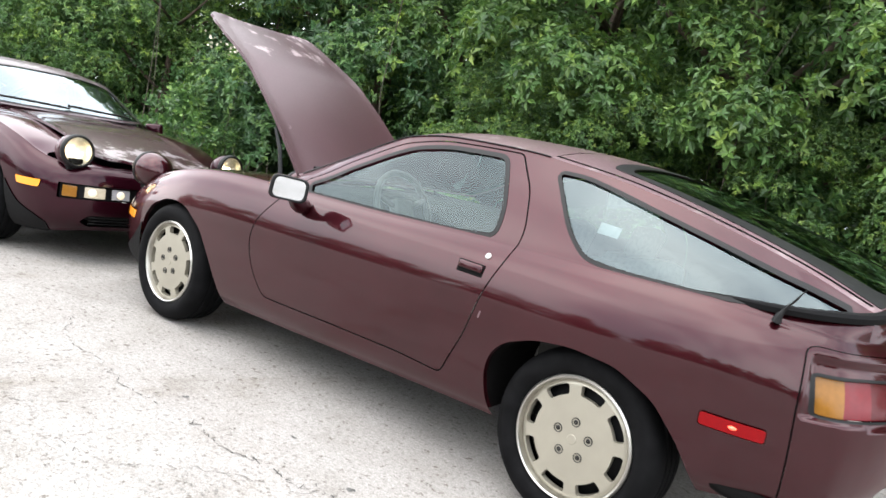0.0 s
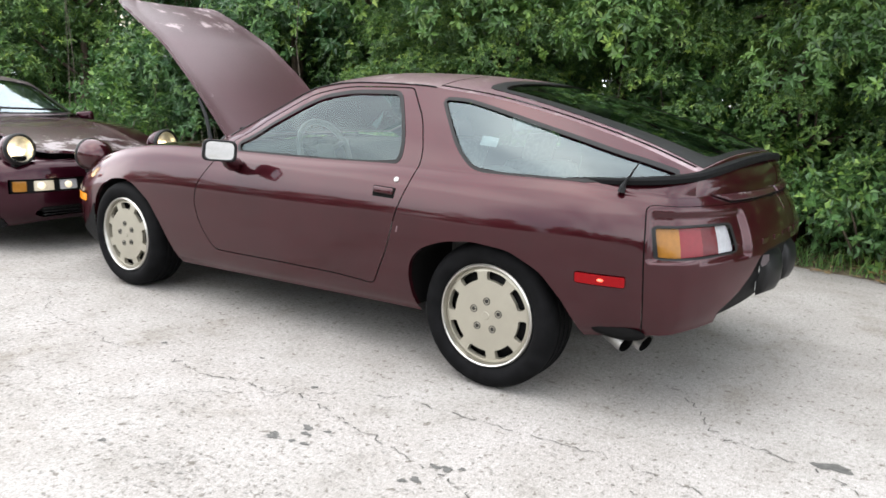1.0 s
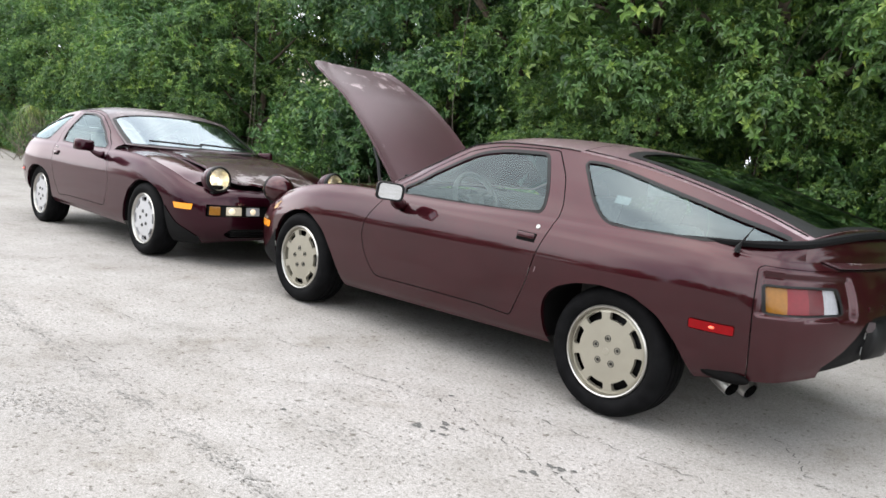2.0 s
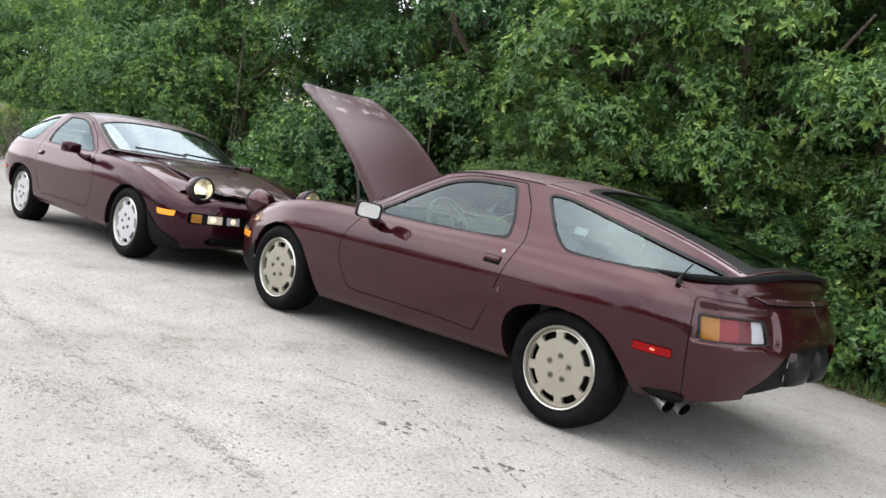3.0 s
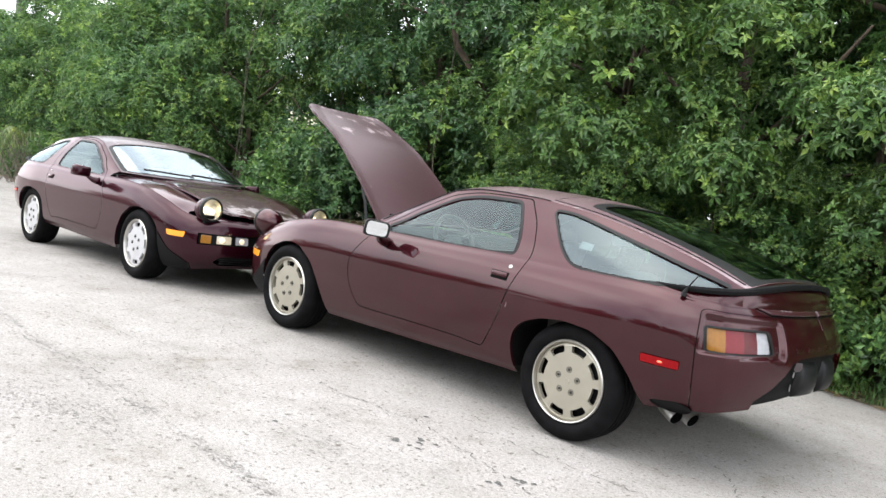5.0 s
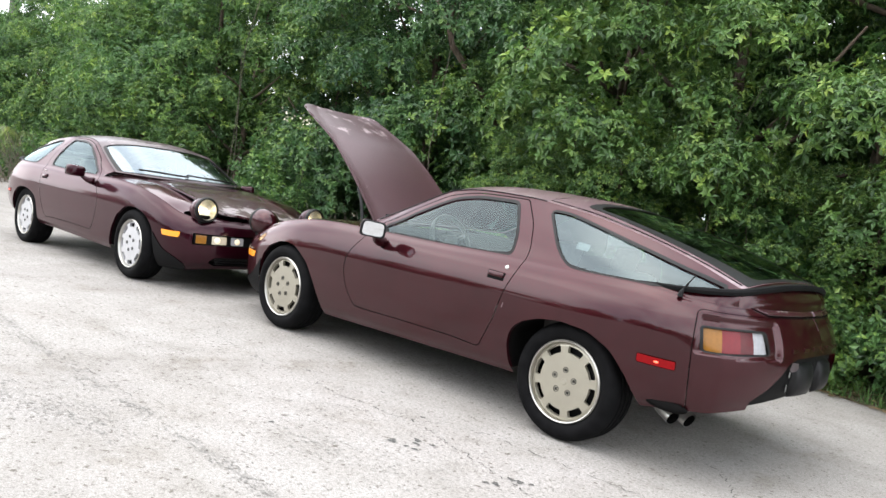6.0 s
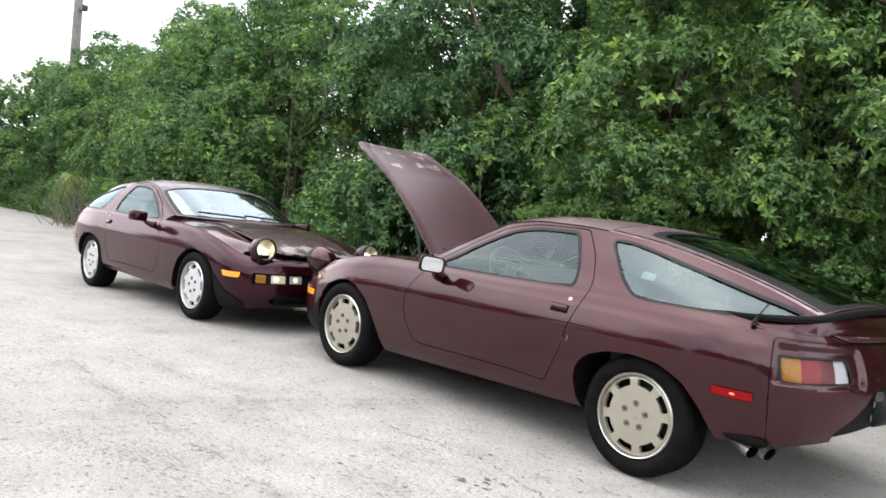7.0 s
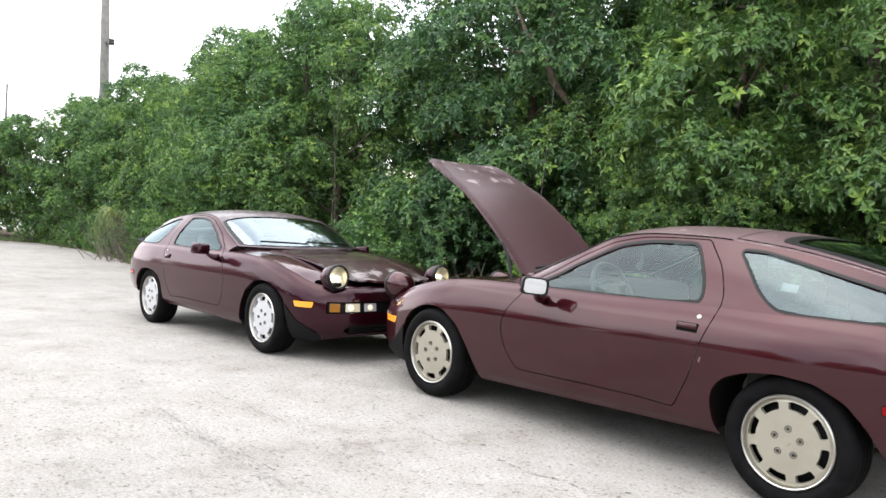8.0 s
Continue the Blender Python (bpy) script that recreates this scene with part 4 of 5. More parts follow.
    bm = tube(bmesh.new(), [(1.772, -.802, .878), (1.776, -.803, .898), (1.786, -.804, .918), (1.835, -.808, .992)], [.015, .011, .0045, .002], 10)
    part("antenna", bm, BLACK, root, "short black antenna")
    # wipers
    for y0, y1 in ((-.50, .02), (.02, .52)):
        bm = bmesh.new()
        pts = [canopy(.16 + .10 * k / 6, (y0 + (y1 - y0) * k / 6) / .70) + (-.012, 0, .016) for k in range(7)]
        tube(bm, pts, .009, 6)
        part("wiper", bm, BLACK, root, "black wiper arm")
    # rubber pads on the valance with a scuffed bare patch between
    for y0, y1 in ((-.27, -.05), (.05, .27)):
        bm, rows = bmesh.new(), []
        for t in np.linspace(0, 1, 9):
            y = y0 + (y1 - y0) * t
            p = flank(GIRTH - abs(y), .30)
            bulge = .055 * math.sin(math.pi * (.08 + .84 * t)) ** .35
            rows.append([bm.verts.new((p[0] - .05 + bulge * k, y, z)) for k, z in ((.3, .452), (.85, .470), (1.1, .505), (1.15, .560), (.95, .605), (.4, .632))])
        for a, b in zip(rows, rows[1:]):
            for i in range(5):
                bm.faces.new((a[i], b[i], b[i + 1], a[i + 1]))
        bm.faces.new(rows[0])
        bm.faces.new(rows[-1][::-1])
        bmesh.ops.recalc_face_normals(bm, faces=bm.faces)
        part("bumper_pad", bm, BLACK, bumper, "black rubber bumper pad", True)
    # small pale pieces set against the black valance
    for nm, y, z, hw, hh, mat, lab in (("bare_patch", -.335, .615, .042, .024, CAP, "scuffed grey patch"), ("tape_sliver", -.315, .570, .008, .016, PALE_PATCH, "small pale sliver"), ("tape_sliver", -.305, .500, .006, .020, PALE_PATCH, "small pale sliver")):
        p = flank(*on_flank(y=-y, z=z, half=1))
        q = flank(*on_flank(y=-y - .04, z=z, half=1))
        bm = bmesh.new()
        f = bm.faces.new([bm.verts.new((-.001, hw * c, hh * d)) for c, d in ((-1, -.4), (-.5, -1), (.5, -.9), (1, -.2), (.8, .8), (-.6, 1))])
        bmesh.ops.solidify(bm, geom=[f], thickness=.003)
        chip = part(nm, bm, mat, bumper, lab)
        chip.matrix_basis = pose(p[0] + (.003 if nm == "bare_patch" else -.02), y, z, 0, 0, -math.degrees(math.atan2(q[0] - p[0], .04)))
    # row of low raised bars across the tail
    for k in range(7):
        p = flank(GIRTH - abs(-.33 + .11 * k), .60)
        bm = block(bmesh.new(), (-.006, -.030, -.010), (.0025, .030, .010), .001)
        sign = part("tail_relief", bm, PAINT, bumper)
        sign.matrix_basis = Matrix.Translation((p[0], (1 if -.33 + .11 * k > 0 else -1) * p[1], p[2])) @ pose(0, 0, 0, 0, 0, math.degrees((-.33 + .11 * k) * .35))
    if raised:
        bm = block(bmesh.new(), (-1.75, -.55, .30), (-.78, .55, .34), .01)
        part("engine_tray", bm, MATT, root)
        bm = block(bmesh.new(), (-1.55, -.26, .34), (-.90, .26, .66), .05)
        part("engine", bm, EXHAUST, root, "alloy engine under the raised bonnet", True)
        for y in (-.63, .63):
            bm = tube(bmesh.new(), [(-.72, y, .86), (-.79, y * .97, 1.02), (-.86, y * .96, 1.12)], [.011, .011, .007], 8)
            part("hood_strut", bm, BLACK, root, "black gas strut")
    return root

# ---- ground ----
def ground_z(x, y):
    d = -x - 2.4
    return -0.0285 * min(0.5 * (d + math.sqrt(d * d + 0.4)), 10.0)


VERGE = interp([(-34, -2.5), (-30, -1.2), (-27.2, .2), (-25.6, 1.65), (-24.8, 2.3), (-23.2, 2.76), (-21, 2.95), (-18.5, 2.82), (-16, 2.50), (-12, 2.36), (-8, 2.18), (-6, 2.22), (-3, 2.46), (1, 2.78)])


def verge_y(x):
    """The pavement's uneven edge under the hedge."""
    return VERGE(x) + .07 * math.sin(1.7 * x) + .05 * math.sin(4.3 * x + 1) + .03 * math.sin(9.1 * x)


def sheet_mesh(name, xs, ys, z):
    vs = [(x, y, z(x, y)) for x in xs for y in ys]
    n = len(ys)
    fs = [(i * n + j, (i + 1) * n + j, (i + 1) * n + j + 1, i * n + j + 1) for i in range(len(xs) - 1) for j in range(n - 1)]
    me = bpy.data.meshes.new(name)
    me.from_pydata(vs, [], fs)
    me.polygons.foreach_set("use_smooth", [True] * len(fs))
    return me


def asphalt_material():
    m, n, l, b = shader("pale_worn_asphalt")
    patch, mid, grain, grit = (noise_node(n, l, s, d, r) for s, d, r in ((.45, 4, .6), (3.5, 5, .6), (55, 5, .7), (170, 3, .7)))
    base = ramp_node(n, l, patch.outputs["Fac"], [(.30, (.302, .286, .276)), (.5, (.345, .328, .317)), (.72, (.372, .355, .345))])
    grime = ramp_node(n, l, mid.outputs["Fac"], [(.26, (.74, .73, .70)), (.40, (.94, .935, .92)), (.7, (1.06, 1.06, 1.06))])
    speck = ramp_node(n, l, grain.outputs["Fac"], [(.34, (.62, .61, .59)), (.44, (.91, .91, .90)), (.56, (1.02, 1.02, 1.02)), (.68, (1.15, 1.15, 1.15))])
    fine = ramp_node(n, l, grit.outputs["Fac"], [(.36, (.70, .70, .69)), (.62, (1.14, 1.14, 1.14))])
    chip, soil = noise_node(n, l, 26, 3, .6), noise_node(n, l, 1.1, 5, .7)
    flecks = ramp_node(n, l, chip.outputs["Fac"], [(.34, (.54, .52, .49)), (.385, (1, 1, 1)), (.63, (1, 1, 1)), (.71, (1.14, 1.14, 1.14))])
    dirt = ramp_node(n, l, soil.outputs["Fac"], [(.30, (.70, .67, .62)), (.42, (.96, .95, .94)), (.6, (1.03, 1.03, 1.03))])
    last = base.outputs["Color"]
    for k in (grime, speck, fine, flecks, dirt):
        mx = n.new("ShaderNodeMix")
        mx.data_type, mx.blend_type = "RGBA", "MULTIPLY"
        mx.inputs["Factor"].default_value = 1.0
        l.new(last, mx.inputs["A"])
        l.new(k.outputs["Color"], mx.inputs["B"])
        last = mx.outputs["Result"]
    l.new(last, b.inputs["Base Color"])
    b.inputs["Roughness"].default_value = 0.92
    b.inputs["Specular IOR Level"].default_value = 0.25
    add = n.new("ShaderNodeMath")
    l.new(grain.outputs["Fac"], add.inputs[0])
    l.new(grit.outputs["Fac"], add.inputs[1])
    bump_node(n, l, add.outputs["Value"], b, 0.5, 0.006)
    return m


def earth_material():
    m, n, l, b = shader("leaf_litter_soil")
    t, g = noise_node(n, l, 6, 6, .7), noise_node(n, l, 60, 4, .7)
    r = ramp_node(n, l, t.outputs["Fac"], [(.3, (.06, .045, .03)), (.5, (.13, .10, .065)), (.65, (.22, .18, .12)), (.75, (.07, .10, .03))])
    l.new(r.outputs["Color"], b.inputs["Base Color"])
    b.inputs["Roughness"].default_value = 0.95
    bump_node(n, l, g.outputs["Fac"], b, 0.8, 0.02)
    return m


ASPHALT, EARTH = asphalt_material(), earth_material()
TAR = simple("dark_crack_dirt", (0.08, 0.076, 0.07), 0.95, vary=0.4, scale=25)
OIL = simple("oil_stain", (0.085, 0.083, 0.078), 0.8, vary=0.35, scale=40)
span_x = np.unique(np.r_[-600, -300, -120, -60, -40, np.linspace(-30, 9, 118), 20, 60, 200, 600])
ground = new("ground", sheet_mesh("ground", span_x, np.unique(np.r_[-600, -200, -60, -20, np.linspace(-9, 8, 52), 14, 40, 120, 300, 600]), ground_z))
ground.data.materials.append(ASPHALT)
tagged(ground, "pale worn asphalt lot with fine cracks and stains", "ground", kind="structure")

# raised soil strip under the hedge
vx = np.linspace(-34, 12, 300)
vs, fs = [], []
for x in vx:
    for j, (dy, dz) in enumerate(((0, .002), (.05, .018), (.25, .035), (.8, .06), (2.0, .08), (6.0, .06), (30.0, .02))):
        vs.append((x, verge_y(x) + dy, ground_z(x, 0) + dz + (.012 * math.sin(13 * x + 5 * j) if j > 1 else 0)))
for i in range(len(vx) - 1):
    fs += [(i * 7 + j, (i + 1) * 7 + j, (i + 1) * 7 + j + 1, i * 7 + j + 1) for j in range(6)]
me = bpy.data.meshes.new("verge")
me.from_pydata(vs, [], fs)
me.materials.append(EARTH)
verge = tagged(new("verge", me), "dark soil verge with leaf litter under the hedge", "verge", kind="structure")


def crack(points, width, seed):
    """A thin jagged dirt-filled crack along a line on the ground."""
    rng = np.random.default_rng(seed)
    curve = spline(points)
    pts = [curve(u) + rng.normal(0, .010, 2) for u in np.linspace(0, len(points) - 1, 14 * len(points))]
    vs, fs = [], []
    for i, p in enumerate(pts):
        d = np.array(pts[min(i + 1, len(pts) - 1)]) - np.array(pts[max(i - 1, 0)])
        d = d / (np.linalg.norm(d) + 1e-9)
        w = width * rng.uniform(.15, .9) * .55
        for k in (-1, 1):
            q = p + np.array((-d[1], d[0])) * w * k
            vs.append((q[0], q[1], ground_z(q[0], q[1]) + .003))
    fs = [(2 * i, 2 * i + 2, 2 * i + 3, 2 * i + 1) for i in range(len(pts) - 1) if rng.uniform() < .62]
    me = bpy.data.meshes.new("crack")
    me.from_pydata(vs, [], fs)
    me.materials.append(TAR)
    ob = tagged(new("crack", me), "fine dark crack in the asphalt")
    ob.parent = ground
    return ob


crack([(.45, -1.44), (.62, -1.44), (.77, -1.34), (1.02, -1.18), (1.27, -1.15), (1.66, -1.13), (2.0, -1.12), (2.5, -1.2)], .007, 1)
crack([(.60, -1.38), (.78, -1.40), (.96, -1.45), (1.14, -1.49), (1.44, -1.56), (1.70, -1.62), (2.1, -1.75)], .009, 2)
crack([(1.85, -.30), (1.98, -.39), (2.17, -.67), (2.29, -.71), (2.54, -.76), (2.75, -.90)], .008, 3)
crack([(-1.34, -1.28), (-1.03, -1.45), (-.68, -1.46), (-.34, -1.51), (-.01, -1.46), (.25, -1.49), (.47, -1.44)], .006, 4)
crack([(-2.15, -2.09), (-1.62, -2.08), (-1.14, -2.03), (-.8, -1.80), (-.58, -1.50)], .004, 5)
crack([(-1.75, -2.30), (-1.46, -2.09), (-.94, -2.04), (-.35, -1.92), (.14, -1.91), (.40, -1.62), (.80, -1.40)], .004, 6)
crack([(-1.75, -2.6), (-1.3, -2.64), (-.66, -2.54), (0, -2.52)], .004, 7)


def grit(name, bands, count, seed, label):
    """Loose dark chips and dirt lying in bands on the asphalt."""
    rng = np.random.default_rng(seed)
    vs, fs = [], []
    for k in range(count):
        if k % 5 < 2:
            (x0, y0, x1, y1, w) = bands[int(rng.integers(0, len(bands)))]
            t = rng.uniform(0, 1)
            x, y = x0 + (x1 - x0) * t + rng.normal(0, w), y0 + (y1 - y0) * t + rng.normal(0, w)
        else:
            x, y = rng.uniform(-4, 3.5), rng.uniform(-3.4, -.95)
        r, a = .0012 + .0042 * rng.uniform() ** 3, rng.uniform(0, 6.28)
        i = len(vs)
        for j in range(5):
            b = a + j * 1.257
            q = r * rng.uniform(.6, 1.2)
            px, py = x + 1.5 * q * math.cos(b), y + q * math.sin(b)
            vs.append((px, py, ground_z(px, py) + .0028))
        vs.append((x, y, ground_z(x, y) + .0028 + r * .35))
        fs += [(i + j, i + (j + 1) % 5, i + 5) for j in range(5)]
    me = bpy.data.meshes.new(name)
    me.from_pydata(vs, [], fs)
    me.materials.append(GRIT)
    return tagged(new(name, me), label, "grit", kind="stuff")


GRIT = simple("dark_asphalt_chips", (0.19, 0.178, 0.16), 0.95, vary=0.4, scale=9)
grit("grit", ((-.25, -3.05, .15, -2.78, .10), (-1.3, -2.66, -.6, -2.55, .06), (-.6, -2.6, .95, -2.5, .10), (-.3, -1.42, 1.5, -1.62, .16), (.5, -2.1, 1.3, -2.0, .18), (1.5, -1.3, 2.6, -1.0, .20)), 5200, 21, "loose dark grit and chips scattered on the asphalt")


DIRT = simple("grey_pavement_dirt", (0.235, 0.225, 0.21), 0.95, vary=0.3, scale=9)


def dirt_line(path, width, count, seed, label):
    """Dark grains of dirt gathered along a worn joint of the pavement."""
    rng = np.random.default_rng(seed)
    curve, vs, fs = spline(path), [], []
    for _ in range(count):
        u = rng.uniform(0, len(path) - 1)
        if math.sin(2.1 * u * 3 + seed) + .7 * math.sin(5.3 * u + 2 * seed) < rng.uniform(-1.5, .9):
            continue
        p = curve(u)
        x, y = p[0] + rng.normal(0, width * 1.6), p[1] + rng.normal(0, width)
        r, i = .0012 + .0046 * rng.uniform() ** 3, len(vs)
        for j in range(6):
            q = r * rng.uniform(.5, 1.3)
            px, py = x + 2.0 * q * math.cos(j * 1.047), y + q * math.sin(j * 1.047)
            vs.append((px, py, ground_z(px, py) + .0026))
        fs.append(tuple(range(i, i + 6)))
    me = bpy.data.meshes.new("dirt")
    me.from_pydata(vs, [], fs)
    me.materials.append(DIRT)
    return tagged(new("dirt", me), label, "dirt", kind="stuff")


dirt_line([(-1.9, -2.55), (-1.37, -2.58), (-.76, -2.60), (-.22, -2.60), (.18, -2.56), (.67, -2.57), (.95, -2.56), (1.2, -2.58)], .024, 2000, 3, "dark dirt gathered along a worn pavement joint")
dirt_line([(-6.2, -2.44), (-5.3, -2.42), (-4.4, -2.38), (-3.3, -2.42), (-2.2, -2.52)], .035, 900, 9, "faint dirt along a worn pavement joint")
dirt_line([(-.5, -3.05), (-.12, -3.02), (.09, -2.84), (.3, -2.80)], .075, 1300, 5, "patch of dark dirt grains on the pavement")
dirt_line([(.38, -1.60), (.57, -1.96), (.85, -2.11), (1.2, -2.0)], .06, 500, 6, "scattered dark dirt grains on the pavement")
dirt_line([(-2.6, -1.55), (-1.4, -1.75), (-.3, -2.05), (.8, -1.85), (2.0, -1.45)], .20, 2400, 7, "thin scatter of dark grains on the pavement")


def stain(x, y, r, seed, stretch=1.0):
    rng = np.random.default_rng(seed)
    ph = rng.uniform(0, 6.3, 4)
    vs = [(x, y, ground_z(x, y) + .0025)]
    for a in np.linspace(0, 2 * math.pi, 22, endpoint=False):
        k = r * (1 + .25 * math.sin(2 * a + ph[0]) + .2 * math.sin(3 * a + ph[1]) + .12 * math.sin(7 * a + ph[2]))
        vs.append((x + k * math.cos(a) * stretch, y + k * math.sin(a), ground_z(x, y) + .0025))
    me = bpy.data.meshes.new("oil_spot")
    me.from_pydata(vs, [], [(0, 1 + i, 1 + (i + 1) % 22) for i in range(22)])
    me.materials.append(OIL)
    ob = tagged(new("oil_spot", me), "small dark oil spot")
    ob.parent = ground


for k, (x, y, r) in enumerate(((.92, -1.71, .020), (.97, -1.59, .016), (1.00, -1.63, .012), (1.05, -1.69, .010), (1.05, -1.57, .010), (1.0, -1.70, .009), (1.5, -1.65, .014), (1.54, -1.53, .015), (1.50, -1.54, .013),
                               (1.58, -1.50, .009), (1.47, -1.68, .010), (2.57, -.69, .035), (.3, -1.2, .008), (.72, -1.30, .011), (-.2, -1.35, .010), (1.9, -1.9, .012), (2.2, -1.4, .014), (.5, -2.1, .010))):
    stain(x, y, r, k, 1.5)

car(Matrix(), "burgundy sports coupe with its bonnet raised, parked on pale asphalt", RIM_GOLD, 50.0, (0, 0, 0), (8, 21.6, 20, 50), True, True)
other = car(Matrix.Translation((-4.545, -.217, -.062)) @ pose(0, 0, 0, -.17, 1.85, 180.6), "burgundy sports coupe facing the other car, headlamps lit", RIM_SILVER, 2.4, (0, 0, .004), (10, 30, 5, 60), True, False)
# the second car's body and roof take darker paint
for ob in other.children_recursive:
    if ob.type == "MESH" and ob.data.materials[0] in (PAINT, FADED):
        ob.material_slots[0].link = "OBJECT"
        ob.material_slots[0].material = PAINT_DEEP if ob.data.materials[0] == PAINT else FADED_DEEP


# ---- hedge of small trees ----
def leaf_material(name, dark, mid, light):
    m = bpy.data.materials.new(name)
    m.use_nodes = True
    n, l = m.node_tree.nodes, m.node_tree.links
    b = n["Principled BSDF"]
    g = n.new("ShaderNodeNewGeometry")
    r = ramp_node(n, l, g.outputs["Random Per Island"], [(0.0, dark), (.40, mid), (.72, mid), (1.0, light)])
    big = noise_node(n, l, 2.4, 4, .65, "Object")
    tone = ramp_node(n, l, big.outputs["Fac"], [(.34, (.56, .64, .66)), (.50, (.98, .97, .94)), (.66, (1.62, 1.40, .92))])
    mx = n.new("ShaderNodeMix")
    mx.data_type, mx.blend_type = "RGBA", "MULTIPLY"
    mx.inputs["Factor"].default_value = 1.0
    l.new(r.outputs["Color"], mx.inputs["A"])
    l.new(tone.outputs["Color"], mx.inputs["B"])
    l.new(mx.outputs["Result"], b.inputs["Base Color"])
    b.inputs["Roughness"].default_value = 0.40
    b.inputs["Specular IOR Level"].default_value = 0.55
    tl, ms = n.new("ShaderNodeBsdfTranslucent"), n.new("ShaderNodeMixShader")
    l.new(mx.outputs["Result"], tl.inputs["Color"])
    ms.inputs["Fac"].default_value = 0.30
    l.new(b.outputs["BSDF"], ms.inputs[1])
    l.new(tl.outputs["BSDF"], ms.inputs[2])
    l.new(ms.outputs["Shader"], n["Material Output"].inputs["Surface"])
    return m


LEAVES = [leaf_material("broad_green_leaf", (.040, .094, .032), (.088, .190, .060), (.20, .33, .09)),
          leaf_material("yellow_green_leaf", (.050, .108, .032), (.108, .214, .060), (.25, .37, .10)),
          leaf_material("deep_green_leaf", (.034, .082, .034), (.070, .158, .060), (.155, .27, .088))]
BARK = simple("grey_brown_bark", (0.085, 0.062, 0.045), 0.9, vary=0.45, scale=22, bump=0.6)
TWIG = simple("dry_grey_twig", (0.13, 0.11, 0.085), 0.9, vary=0.3, scale=30)


def unit(a):
    return a / (np.linalg.norm(a, axis=-1, keepdims=True) + 1e-9)


def foliage(name, centres, radii, sprigs, leaves, size, seed, droop=.25, slim=.22, material=None):
    """Leaves in sprigs, sprigs in puffs: all as one mesh."""
    rng = np.random.default_rng(seed)
    c = np.repeat(np.array(centres), sprigs, 0)
    r = np.repeat(np.array(radii), sprigs)[:, None]
    d = unit(rng.normal(0, 1, c.shape) + (0, 0, .45))
    root = c + d * r * (1, 1, .62) * rng.uniform(.5, 1.05, (len(c), 1))
    tip = unit(d + rng.normal(0, .3, d.shape) + (0, 0, .2))
    root, tip = np.repeat(root, leaves, 0), np.repeat(tip, leaves, 0)
    f = rng.uniform(0, 1, (len(root), 1)) ** .7
    base = root + tip * (f * .24 - .06) + rng.normal(0, .012, root.shape)
    out = rng.normal(0, 1, root.shape)
    out = unit(out - tip * (out * tip).sum(1, keepdims=True))
    out = unit(out + tip * (rng.uniform(.0, .5, f.shape) + f * .6) + np.array((0, 0, -droop)))
    ln = size * rng.uniform(.6, 1.2, f.shape)
    side = unit(np.cross(out, unit(tip + rng.normal(0, .35, tip.shape))))
    nrm = np.cross(side, out)
    w = ln * slim
    v = np.stack([base, base + out * ln * .45 + side * w + nrm * w * .4, base + out * ln - nrm * ln * .18, base + out * ln * .45 - side * w + nrm * w * .4], 1).reshape(-1, 3)
    k = np.arange(len(base))[:, None] * 4
    faces = np.concatenate([k + (0, 1, 2), k + (0, 2, 3)], 1).reshape(-1, 3)
    me = bpy.data.meshes.new(name)
    me.from_pydata(v.tolist(), [], faces.tolist())
    me.materials.append(material)
    return me


